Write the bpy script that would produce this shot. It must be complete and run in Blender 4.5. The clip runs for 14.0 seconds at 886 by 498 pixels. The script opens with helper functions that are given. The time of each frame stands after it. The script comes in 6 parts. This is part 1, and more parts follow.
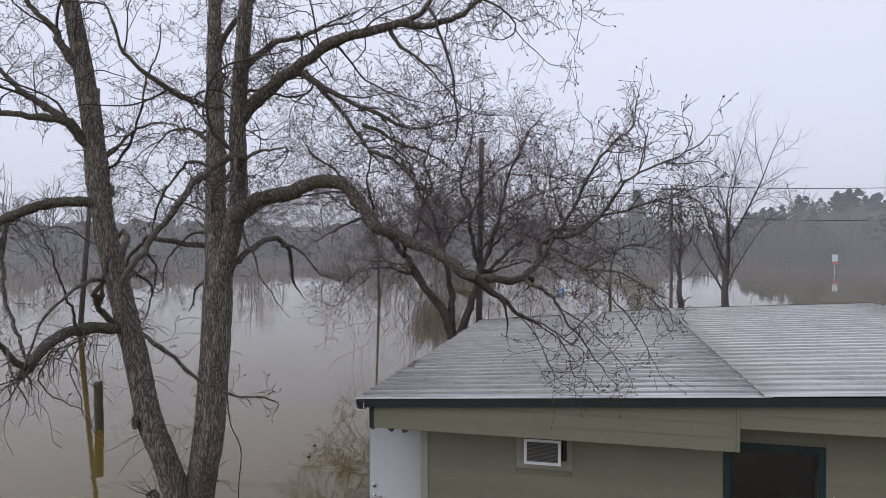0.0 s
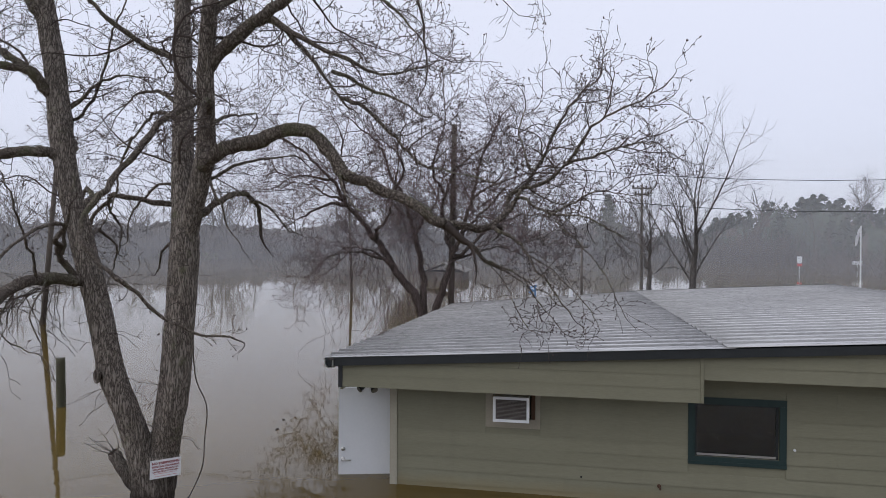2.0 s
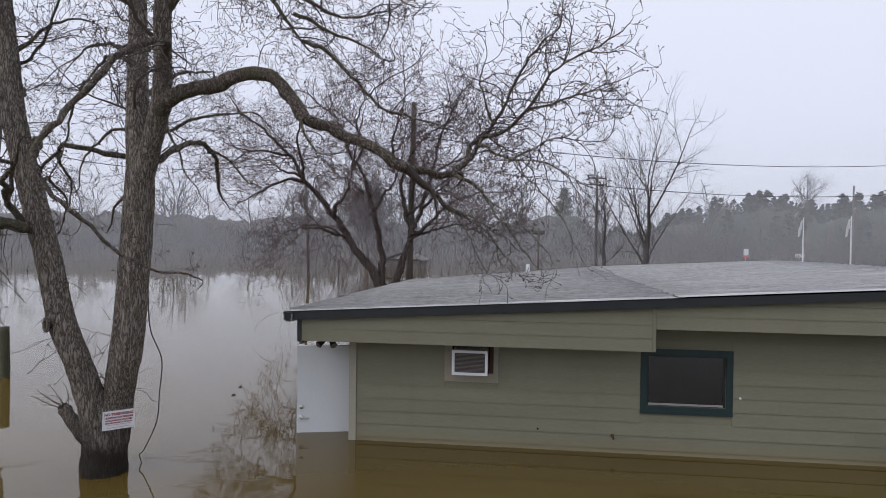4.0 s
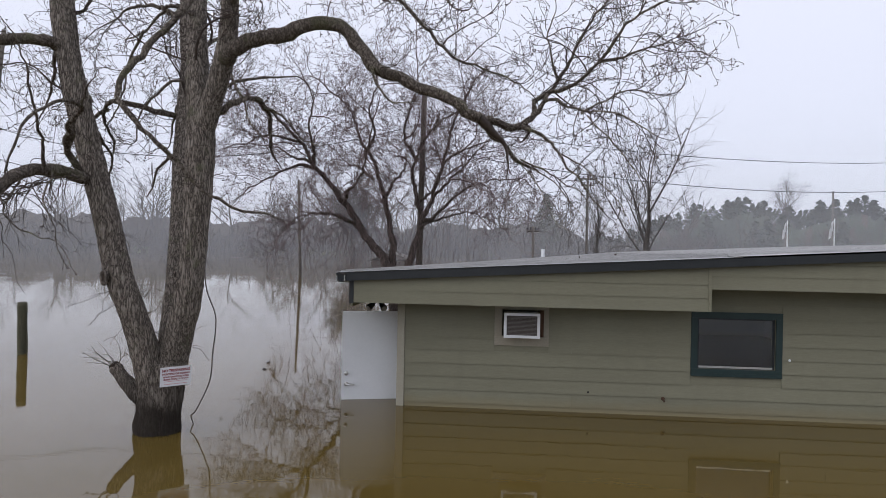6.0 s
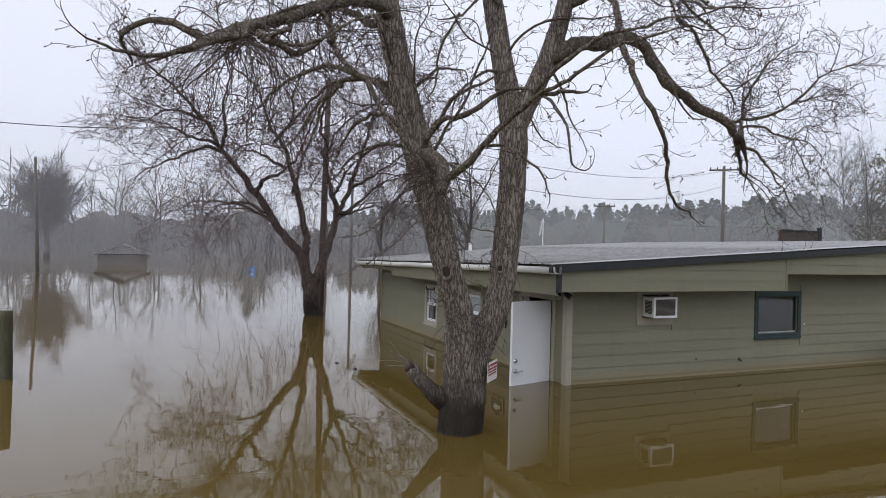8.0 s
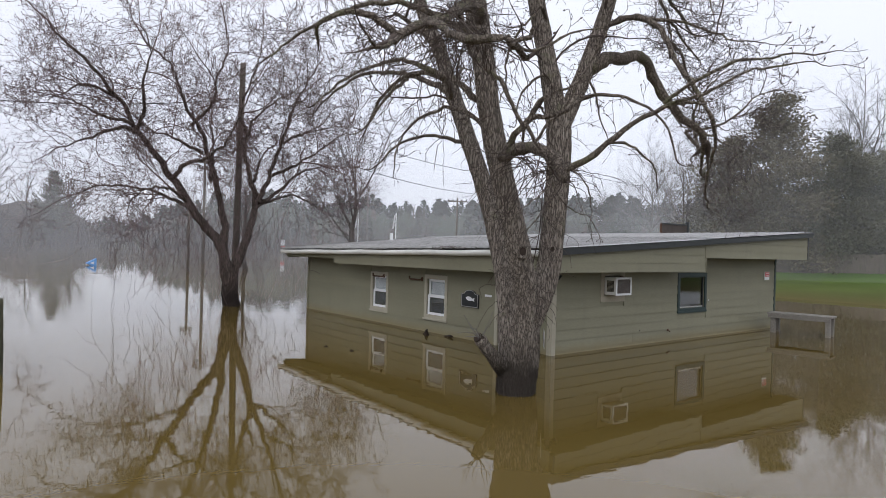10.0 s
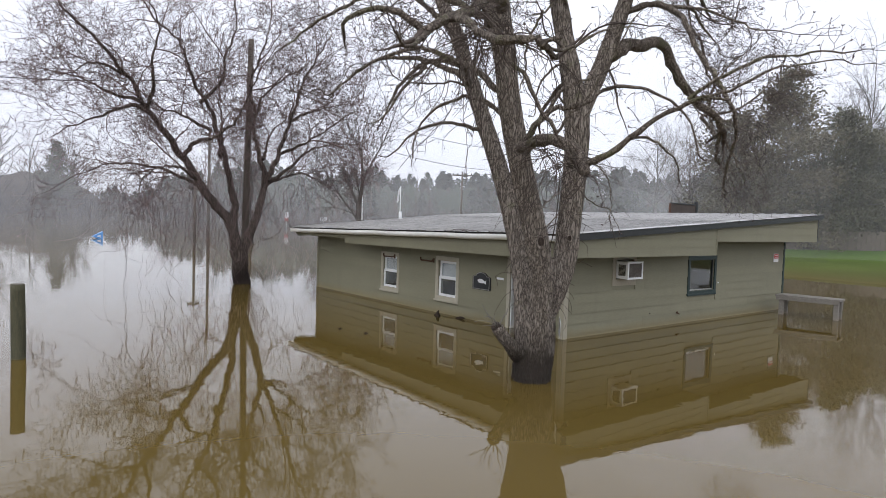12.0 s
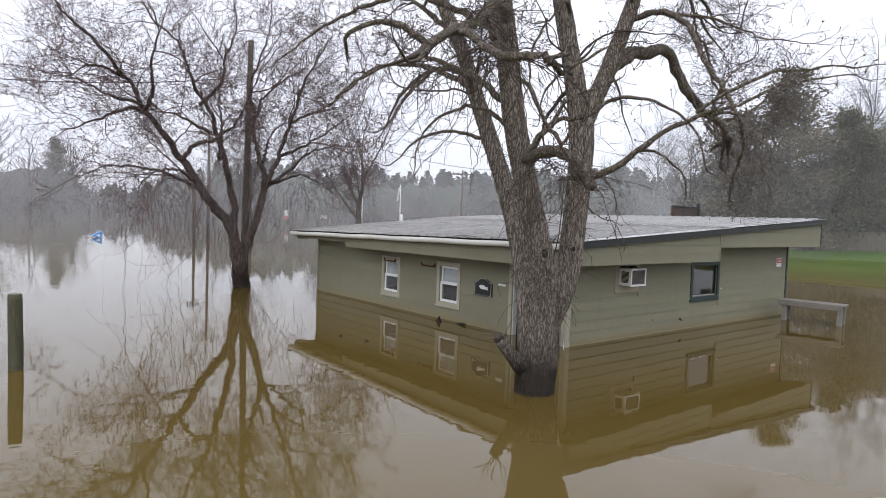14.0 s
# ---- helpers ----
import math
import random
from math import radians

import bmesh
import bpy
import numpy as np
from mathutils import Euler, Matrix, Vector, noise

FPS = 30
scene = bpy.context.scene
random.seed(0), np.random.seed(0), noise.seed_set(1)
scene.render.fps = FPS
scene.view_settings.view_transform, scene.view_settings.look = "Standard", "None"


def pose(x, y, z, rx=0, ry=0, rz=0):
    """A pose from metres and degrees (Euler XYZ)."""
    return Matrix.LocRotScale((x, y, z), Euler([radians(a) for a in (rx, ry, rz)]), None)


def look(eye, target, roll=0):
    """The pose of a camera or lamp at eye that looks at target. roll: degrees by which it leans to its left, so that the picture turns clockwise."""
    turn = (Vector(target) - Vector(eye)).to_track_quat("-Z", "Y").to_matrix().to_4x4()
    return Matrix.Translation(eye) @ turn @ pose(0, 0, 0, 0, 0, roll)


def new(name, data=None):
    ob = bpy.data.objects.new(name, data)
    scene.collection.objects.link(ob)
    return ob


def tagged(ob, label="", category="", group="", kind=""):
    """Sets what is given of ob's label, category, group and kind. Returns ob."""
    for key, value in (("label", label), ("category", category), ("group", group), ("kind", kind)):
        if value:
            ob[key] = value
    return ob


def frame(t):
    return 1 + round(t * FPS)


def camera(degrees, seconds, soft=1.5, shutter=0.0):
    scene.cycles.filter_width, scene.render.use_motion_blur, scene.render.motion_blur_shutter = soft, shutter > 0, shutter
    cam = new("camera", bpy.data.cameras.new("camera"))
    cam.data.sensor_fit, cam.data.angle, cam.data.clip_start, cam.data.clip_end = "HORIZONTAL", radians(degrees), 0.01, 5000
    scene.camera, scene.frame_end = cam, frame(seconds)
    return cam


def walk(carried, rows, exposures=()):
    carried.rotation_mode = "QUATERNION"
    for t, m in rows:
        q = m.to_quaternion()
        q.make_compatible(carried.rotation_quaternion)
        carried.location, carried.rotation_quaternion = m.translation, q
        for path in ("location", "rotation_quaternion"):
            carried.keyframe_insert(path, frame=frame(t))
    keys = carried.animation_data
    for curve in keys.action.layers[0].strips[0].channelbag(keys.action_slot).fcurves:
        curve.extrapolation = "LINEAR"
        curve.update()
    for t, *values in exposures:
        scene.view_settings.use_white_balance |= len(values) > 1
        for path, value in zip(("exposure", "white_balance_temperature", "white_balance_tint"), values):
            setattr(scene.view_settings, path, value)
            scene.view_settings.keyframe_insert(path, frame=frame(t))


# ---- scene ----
cam = camera(68.8, 14.0, soft=0.65)
PATH = [
    (0, (0.398, -0.194, 3.84), (-0.048, 1.755, 3.805), -0),
    (0.5, (0.399, -0.228, 3.845), (0.021, 1.736, 3.816), 0),
    (1, (0.423, -0.226, 3.739), (0.05, 1.738, 3.716), 0.2),
    (1.5, (0.392, -0.204, 3.503), (0.03, 1.763, 3.473), 0.4),
    (2, (0.452, -0.207, 3.237), (0.085, 1.759, 3.22), 0.3),
    (2.5, (0.46, -0.215, 3.159), (0.175, 1.765, 3.129), 0.6),
    (3, (0.448, -0.237, 3.094), (0.201, 1.747, 3.06), 0.6),
    (5.3, (0.363, -0.288, 2.291), (0.136, 1.7, 2.262), 0.9),
    (5.5, (0.302, -0.279, 2.267), (0.081, 1.709, 2.239), 0.9),
    (6, (-0.507, -0.348, 2.138), (-0.678, 1.644, 2.129), 1.1),
    (6.5, (-1.86, -0.362, 2.242), (-1.897, 1.637, 2.203), 1.1),
    (6.7, (-2.495, -0.375, 2.198), (-2.322, 1.619, 2.173), 1.2),
    (6.8, (-2.837, -0.378, 2.188), (-2.528, 1.6, 2.165), 1.35),
    (7, (-3.594, -0.32, 2.155), (-3.046, 1.604, 2.14), 1.3),
    (7.1, (-3.963, -0.3, 2.156), (-3.374, 1.612, 2.141), 1.4),
    (7.5, (-5.503, -0.106, 2.133), (-4.801, 1.767, 2.111), 1.5),
    (7.7, (-6.276, 0.044, 2.076), (-5.54, 1.903, 2.061), 1.4),
    (9.8, (-10.074, 1.094, 1.77), (-8.815, 2.648, 1.76), 1.9),
    (10, (-10.025, 1.059, 1.772), (-8.761, 2.609, 1.763), 1.6),
    (10.5, (-9.925, 0.984, 1.795), (-8.665, 2.537, 1.786), 1.8),
    (11, (-9.987, 0.976, 1.843), (-8.728, 2.531, 1.833), 1.9),
    (11.5, (-10.106, 1.045, 1.933), (-8.848, 2.597, 1.846), 1.9),
    (12, (-10.202, 1.147, 1.976), (-8.943, 2.698, 1.879), 1.9),
    (12.5, (-10.255, 1.221, 2.024), (-8.996, 2.771, 1.925), 1.9),
    (13, (-10.241, 1.262, 2.069), (-8.982, 2.813, 1.968), 1.9),
    (13.5, (-10.202, 1.249, 2.114), (-8.943, 2.799, 2.008), 1.9),
    (14, (-10.168, 1.252, 2.136), (-8.908, 2.802, 2.03), 2),
]
EXPOSURES = [(0.0, 0.05, 6100, 13), (3.0, 0.06, 6120, 13), (6.5, 0.16, 6180, 13), (7.5, 0.18, 6200, 12), (10.5, 0.33, 6310, 11), (11.0, 0.32, 6330, 11), (11.5, 0.30, 6340, 11), (12.0, 0.50, 6340, 11), (12.5, 0.56, 6340, 11), (14.0, 0.57, 6340, 11)]
walk(cam, [(t, look(eye, target, roll)) for t, eye, target, roll in PATH], EXPOSURES)

# ---- sky and sun: a bright, even overcast ----
world = bpy.data.worlds.new("overcast")
scene.world = world
world.use_nodes = True
wn, wl = world.node_tree.nodes, world.node_tree.links
wn.clear()
w_out, w_bg = wn.new("ShaderNodeOutputWorld"), wn.new("ShaderNodeBackground")
sky = wn.new("ShaderNodeTexSky")
sky.sky_type, sky.sun_disc = "NISHITA", False
sky.sun_elevation, sky.sun_rotation = radians(39), radians(234)
sky_dim = wn.new("ShaderNodeVectorMath")
sky_dim.operation = "SCALE"
sky_dim.inputs["Scale"].default_value = 0.10
coord, split = wn.new("ShaderNodeTexCoord"), wn.new("ShaderNodeSeparateXYZ")
ramp = wn.new("ShaderNodeValToRGB")
ramp.color_ramp.elements[0].position, ramp.color_ramp.elements[0].color = 0.0, (0.72, 0.735, 0.81, 1)
ramp.color_ramp.elements[1].position, ramp.color_ramp.elements[1].color = 0.40, (0.85, 0.86, 0.93, 1)
cloud = wn.new("ShaderNodeMix")
cloud.data_type = "RGBA"
cloud.inputs["Factor"].default_value = 0.9
wl.new(coord.outputs["Generated"], split.inputs[0])
wl.new(split.outputs["Z"], ramp.inputs[0])
wl.new(sky.outputs[0], sky_dim.inputs[0])
wl.new(sky_dim.outputs[0], cloud.inputs["A"])
wl.new(ramp.outputs[0], cloud.inputs["B"])
wl.new(cloud.outputs["Result"], w_bg.inputs["Color"])
w_bg.inputs["Strength"].default_value = 1.0
wl.new(w_bg.outputs[0], w_out.inputs[0])

sun = new("sun", bpy.data.lights.new("sun", "SUN"))
sun.data.energy, sun.data.angle, sun.data.color = 1.1, radians(60), (1.0, 0.97, 0.92)
sun.matrix_world = look((-15, -11, 15), (0, 0, 0))

import itertools

# ---- materials ----
def material(name, rough=0.8, metal=0.0, spec=0.4):
    m = bpy.data.materials.new(name)
    m.use_nodes = True
    b = m.node_tree.nodes["Principled BSDF"]
    b.inputs["Roughness"].default_value, b.inputs["Metallic"].default_value = rough, metal
    b.inputs["Specular IOR Level"].default_value = spec
    return m, m.node_tree.nodes, m.node_tree.links, b


def noise_tex(n, l, scale, detail=4, rough=0.55, stretch=None, coords="Object"):
    tc, mp, tx = n.new("ShaderNodeTexCoord"), n.new("ShaderNodeMapping"), n.new("ShaderNodeTexNoise")
    if stretch:
        mp.inputs["Scale"].default_value = stretch
    tx.inputs["Scale"].default_value, tx.inputs["Detail"].default_value = scale, detail
    tx.inputs["Roughness"].default_value = rough
    l.new(tc.outputs[coords], mp.inputs[0])
    l.new(mp.outputs[0], tx.inputs["Vector"])
    return tx.outputs["Fac"]


def ramp_of(n, l, fac, stops):
    r = n.new("ShaderNodeValToRGB")
    e = r.color_ramp.elements
    while len(e) < len(stops):
        e.new(0.5)
    for k, (p, c) in enumerate(stops):
        e[k].position, e[k].color = p, (*c, 1)
    l.new(fac, r.inputs[0])
    return r.outputs[0]


def mixed(n, l, fac, a, b, blend="MIX"):
    m = n.new("ShaderNodeMix")
    m.data_type, m.blend_type = "RGBA", blend
    for key, v in (("Factor", fac), ("A", a), ("B", b)):
        if isinstance(v, (int, float)):
            m.inputs[key].default_value = v
        elif isinstance(v, tuple):
            m.inputs[key].default_value = (*v, 1)
        else:
            l.new(v, m.inputs[key])
    return m.outputs["Result"]


def bump_to(n, l, b, height, strength, distance):
    bp = n.new("ShaderNodeBump")
    bp.inputs["Strength"].default_value, bp.inputs["Distance"].default_value = strength, distance
    l.new(height, bp.inputs["Height"])
    l.new(bp.outputs[0], b.inputs["Normal"])


def worn(name, a, b_col, scale=6.0, rough=0.8, metal=0.0, spec=0.4, stretch=None, fine=60.0, bump=0.15, dist=0.004, vary=0.0, coords="Object", speck=0.35):
    """Two tones mottled at a large and a fine scale, with a fine relief."""
    m, n, l, b = material(name, rough, metal, spec)
    big = noise_tex(n, l, scale, 5, 0.6, stretch, coords)
    small = noise_tex(n, l, fine, 3, 0.6, stretch, coords)
    c = ramp_of(n, l, big, [(0.3, a), (0.7, b_col)])
    c = mixed(n, l, speck, c, ramp_of(n, l, small, [(0.3, tuple(0.75 * v for v in a)), (0.7, tuple(min(1, 1.2 * v) for v in b_col))]))
    if vary:
        info, hsv = n.new("ShaderNodeObjectInfo"), n.new("ShaderNodeHueSaturation")
        mr = n.new("ShaderNodeMapRange")
        mr.inputs["To Min"].default_value, mr.inputs["To Max"].default_value = 1 - vary, 1 + vary
        l.new(info.outputs["Random"], mr.inputs["Value"])
        l.new(mr.outputs[0], hsv.inputs["Value"])
        l.new(c, hsv.inputs["Color"])
        c = hsv.outputs[0]
    l.new(c, b.inputs["Base Color"])
    bump_to(n, l, b, small, bump, dist)
    return m


# olive siding paint, silt-stained just above the flood
SIDING, n, l, b = material("painted_siding", 0.6, 0, 0.35)
s1, s2, s3 = noise_tex(n, l, 0.9, 5, 0.6, (0.5, 0.5, 1.5)), noise_tex(n, l, 40, 3, 0.6, (0.3, 0.3, 2.0)), noise_tex(n, l, 2.2, 5, 0.7, (1, 1, 0.25))
c = ramp_of(n, l, s1, [(0.3, (0.170, 0.164, 0.110)), (0.7, (0.206, 0.200, 0.138))])
c = mixed(n, l, 0.18, c, ramp_of(n, l, s2, [(0.3, (0.15, 0.14, 0.10)), (0.7, (0.27, 0.258, 0.18))]))
c = mixed(n, l, ramp_of(n, l, s3, [(0.52, (0, 0, 0)), (0.75, (0.28, 0.28, 0.28))]), c, (0.135, 0.122, 0.088))
tc, sp, low, wob = n.new("ShaderNodeTexCoord"), n.new("ShaderNodeSeparateXYZ"), n.new("ShaderNodeMapRange"), n.new("ShaderNodeMath")
l.new(tc.outputs["Object"], sp.inputs[0])
wob.operation = "MULTIPLY_ADD"
wob.inputs[1].default_value = -0.16
l.new(s3, wob.inputs[0])
l.new(sp.outputs["Z"], wob.inputs[2])
low.inputs["From Min"].default_value, low.inputs["From Max"].default_value = -0.06, 0.10
low.inputs["To Min"].default_value, low.inputs["To Max"].default_value = 0.55, 0.0
l.new(wob.outputs[0], low.inputs["Value"])
c = mixed(n, l, low.outputs[0], c, (0.215, 0.170, 0.080))
info, hsv, mr = n.new("ShaderNodeObjectInfo"), n.new("ShaderNodeHueSaturation"), n.new("ShaderNodeMapRange")
mr.inputs["To Min"].default_value, mr.inputs["To Max"].default_value = 0.96, 1.04
l.new(info.outputs["Random"], mr.inputs["Value"])
l.new(mr.outputs[0], hsv.inputs["Value"])
l.new(c, hsv.inputs["Color"])
l.new(hsv.outputs[0], b.inputs["Base Color"])
bump_to(n, l, b, s2, 0.12, 0.003)
TRIM = worn("painted_trim", (0.31, 0.29, 0.225), (0.37, 0.345, 0.275), 3, 0.6, fine=50, speck=0.15)
TRIM_TAN = worn("faded_tan_trim", (0.27, 0.245, 0.19), (0.34, 0.31, 0.245), 4, 0.7, fine=40, speck=0.2)
BLACK_METAL = worn("black_metal", (0.012, 0.015, 0.017), (0.025, 0.028, 0.030), 4, 0.45, fine=40)
GREEN_FRAME = worn("dark_green_paint", (0.012, 0.028, 0.028), (0.020, 0.040, 0.038), 5, 0.5, fine=50)
WHITE_PAINT = worn("white_paint", (0.66, 0.68, 0.69), (0.73, 0.74, 0.75), 1.2, 0.45, fine=30, bump=0.03, speck=0.06)
WHITE_METAL = worn("white_metal", (0.60, 0.60, 0.57), (0.72, 0.72, 0.69), 3, 0.45, fine=40, bump=0.03, speck=0.1)
DARK = worn("dark_void", (0.010, 0.010, 0.010), (0.018, 0.017, 0.016), 5, 0.9)
RUST = worn("rusted_iron", (0.05, 0.028, 0.018), (0.10, 0.05, 0.03), 12, 0.85)
GREY_WOOD = worn("weathered_wood", (0.12, 0.112, 0.10), (0.22, 0.208, 0.188), 4, 0.85, stretch=(1, 6, 6), fine=30, vary=0.12)
POLE_WOOD = worn("pole_wood", (0.075, 0.065, 0.055), (0.15, 0.13, 0.11), 5, 0.9, stretch=(6, 6, 0.5), fine=30)
POST_WOOD = worn("mossy_post_wood", (0.035, 0.036, 0.022), (0.09, 0.085, 0.05), 7, 0.9, stretch=(4, 4, 0.6), fine=40)
STEEL = worn("brushed_steel", (0.45, 0.44, 0.42), (0.6, 0.59, 0.57), 10, 0.35, metal=1.0)
WIRE = worn("cable_black", (0.03, 0.03, 0.03), (0.05, 0.05, 0.05), 4, 0.7)
DARK_RED = worn("dark_red_print", (0.16, 0.008, 0.012), (0.24, 0.015, 0.02), 8, 0.6)
BROWN_PANEL = worn("brown_panel", (0.045, 0.036, 0.032), (0.08, 0.065, 0.058), 6, 0.8)
RED = worn("red_print", (0.45, 0.03, 0.03), (0.55, 0.05, 0.05), 8, 0.6)
BLUE = worn("blue_plastic", (0.07, 0.22, 0.52), (0.12, 0.32, 0.66), 2, 0.5)
FLAG = worn("faded_flag_cloth", (0.45, 0.45, 0.47), (0.62, 0.62, 0.64), 3, 0.9)
INTERIOR = worn("interior_board", (0.09, 0.085, 0.075), (0.14, 0.13, 0.115), 3, 0.9)

# galvanised roof sheet, streaked along its ribs; each rib's south face is coloured dark for shade and grime
def roof_metal(name, tones, light):
    m, n, l, b = material(name, 0.18, 0.18, 0.7)
    streak = noise_tex(n, l, 2.0, 6, 0.72, (0.45, 4.0, 1))
    blot = noise_tex(n, l, 0.7, 5, 0.65, (0.7, 1.6, 1))
    c = ramp_of(n, l, streak, [(0.32, tones[0]), (0.50, tones[1]), (0.72, tones[2])])
    c = mixed(n, l, ramp_of(n, l, blot, [(0.44, (0, 0, 0)), (0.68, (0.8, 0.8, 0.8))]), c, light)
    info, hsv, mr = n.new("ShaderNodeObjectInfo"), n.new("ShaderNodeHueSaturation"), n.new("ShaderNodeMapRange")
    mr.inputs["To Min"].default_value, mr.inputs["To Max"].default_value = 0.88, 1.08
    l.new(info.outputs["Random"], mr.inputs["Value"])
    l.new(mr.outputs[0], hsv.inputs["Value"])
    l.new(c, hsv.inputs["Color"])
    l.new(hsv.outputs[0], b.inputs["Base Color"])
    bump_to(n, l, b, streak, 0.15, 0.004)
    return m


ROOF = roof_metal("roof_metal", ((0.28, 0.278, 0.272), (0.43, 0.426, 0.416), (0.55, 0.544, 0.53)), (0.58, 0.572, 0.555))
ROOF_OLD = roof_metal("weathered_roof_metal", ((0.16, 0.158, 0.155), (0.37, 0.366, 0.358), (0.58, 0.573, 0.558)), (0.64, 0.632, 0.615))
RIB_SHADE_GRIME_THIN = worn("thin_rib_shade_and_grime", (0.21, 0.208, 0.203), (0.36, 0.356, 0.348), 2.5, 0.6, stretch=(0.5, 3, 1), fine=20)
RIB_SHADE_GRIME = worn("rib_shade_and_grime", (0.15, 0.148, 0.143), (0.32, 0.315, 0.305), 2.5, 0.8, stretch=(0.5, 3, 1), fine=20)


def bark(name, a, mid, c_hi, moss, scale=1.0, moss_at=(0.60, 0.72), grain=(1, 1, 0.15)):
    """Ridged bark: long dark cracks between lighter plates."""
    m, n, l, b = material(name, 0.92, 0, 0.2)
    web = noise_tex(n, l, 24 * scale, 4, 0.6, grain)
    sub_n, absn, mul = n.new("ShaderNodeMath"), n.new("ShaderNodeMath"), n.new("ShaderNodeMath")
    sub_n.operation, absn.operation, mul.operation = "SUBTRACT", "ABSOLUTE", "MULTIPLY"
    sub_n.inputs[1].default_value, mul.inputs[1].default_value = 0.5, 5.5
    l.new(web, sub_n.inputs[0])
    l.new(sub_n.outputs[0], absn.inputs[0])
    l.new(absn.outputs[0], mul.inputs[0])
    fine = noise_tex(n, l, 85 * scale, 4, 0.7, (1, 1, 0.5))
    patch = noise_tex(n, l, 3.0 * scale, 4, 0.6)
    c = ramp_of(n, l, mul.outputs[0], [(0.12, a), (0.33, mid), (0.95, c_hi)])
    c = mixed(n, l, 0.30, c, ramp_of(n, l, fine, [(0.36, a), (0.64, c_hi)]))
    c = mixed(n, l, ramp_of(n, l, patch, [(moss_at[0], (0, 0, 0)), (moss_at[1], (0.55, 0.55, 0.55))]), c, moss)
    tc, sp, low, wob = n.new("ShaderNodeTexCoord"), n.new("ShaderNodeSeparateXYZ"), n.new("ShaderNodeMapRange"), n.new("ShaderNodeMath")
    l.new(tc.outputs["Object"], sp.inputs[0])
    wob.operation = "MULTIPLY_ADD"
    wob.inputs[1].default_value = -0.55
    l.new(patch, wob.inputs[0])
    l.new(sp.outputs["Z"], wob.inputs[2])
    low.inputs["From Min"].default_value, low.inputs["From Max"].default_value = -0.04, 0.46
    low.inputs["To Min"].default_value, low.inputs["To Max"].default_value = 0.93, 0.0
    l.new(wob.outputs[0], low.inputs["Value"])
    c = mixed(n, l, low.outputs[0], c, tuple(0.8 * v for v in a))
    l.new(c, b.inputs["Base Color"])
    height = n.new("ShaderNodeMath")
    height.operation = "MULTIPLY_ADD"
    height.inputs[1].default_value = 0.35
    l.new(fine, height.inputs[0])
    l.new(mul.outputs[0], height.inputs[2])
    bump_to(n, l, b, height.outputs[0], 1.0, 0.025)
    return m


BARK = bark("furrowed_bark", (0.040, 0.032, 0.026), (0.29, 0.246, 0.205), (0.52, 0.46, 0.40), (0.18, 0.185, 0.11), 1.5, grain=(1, 1, 0.17))
BARK_LIMB = bark("limb_bark", (0.060, 0.048, 0.039), (0.190, 0.160, 0.132), (0.33, 0.285, 0.24), (0.14, 0.15, 0.07), 1.3, (0.52, 0.68), (0.8, 0.8, 0.6))
BARK_TWO = bark("brown_bark", (0.035, 0.027, 0.024), (0.115, 0.090, 0.078), (0.21, 0.17, 0.15), (0.05, 0.055, 0.03))
# far bark: haze is put into the colour as lighter, greyer tones
BARK_FAR = bark("haze_greyed_bark", (0.07, 0.062, 0.058), (0.13, 0.118, 0.11), (0.20, 0.185, 0.17), (0.09, 0.10, 0.08))
TWIG = worn("twig_bark", (0.042, 0.032, 0.028), (0.100, 0.078, 0.066), 2.0, 0.9, fine=20)
TWIG_RED = worn("reddish_twig_bark", (0.086, 0.060, 0.058), (0.160, 0.114, 0.106), 1.0, 0.9, fine=20)
BUD_RED = worn("purplish_bud", (0.078, 0.055, 0.062), (0.15, 0.107, 0.116), 5, 0.8, fine=20)
BUD = worn("bud_brown", (0.040, 0.028, 0.026), (0.095, 0.068, 0.060), 5, 0.8, fine=20)
ROT = worn("rotten_wood", (0.012, 0.009, 0.007), (0.05, 0.035, 0.026), 20, 0.95)
CUT_WOOD = worn("cut_wood", (0.20, 0.15, 0.10), (0.34, 0.27, 0.19), 12, 0.9)

NEEDLES = worn("pine_needles", (0.066, 0.074, 0.046), (0.128, 0.122, 0.082), 0.22, 0.85, fine=2.0, speck=0.2)
NEEDLES_BROWN = worn("browned_needles", (0.090, 0.083, 0.052), (0.175, 0.152, 0.104), 0.3, 0.85, fine=2.0, speck=0.2)
WOODS = worn("far_bare_woods", (0.042, 0.032, 0.026), (0.088, 0.070, 0.056), 0.08, 0.95, fine=0.9, bump=0.0)
WOODS_GREEN = worn("far_pine_woods", (0.024, 0.035, 0.023), (0.058, 0.072, 0.047), 0.1, 0.95, fine=0.9, bump=0.0)

# lawn and bed
GRASS, n, l, b = material("lawn_and_mud", 0.95, 0, 0.1)
g1, g2 = noise_tex(n, l, 0.22, 5, 0.6), noise_tex(n, l, 9, 4, 0.7)
c = ramp_of(n, l, g1, [(0.35, (0.045, 0.078, 0.016)), (0.65, (0.085, 0.140, 0.028))])
c = mixed(n, l, 0.4, c, ramp_of(n, l, g2, [(0.3, (0.03, 0.06, 0.012)), (0.7, (0.10, 0.18, 0.035))]))
tc, sp = n.new("ShaderNodeTexCoord"), n.new("ShaderNodeSeparateXYZ")
l.new(tc.outputs["Object"], sp.inputs[0])
low = n.new("ShaderNodeMapRange")
low.inputs["From Min"].default_value, low.inputs["From Max"].default_value = 0.02, 0.62
l.new(sp.outputs["Z"], low.inputs["Value"])
c = mixed(n, l, low.outputs[0], (0.085, 0.075, 0.028), c)
l.new(c, b.inputs["Base Color"])
bump_to(n, l, b, g2, 0.6, 0.05)

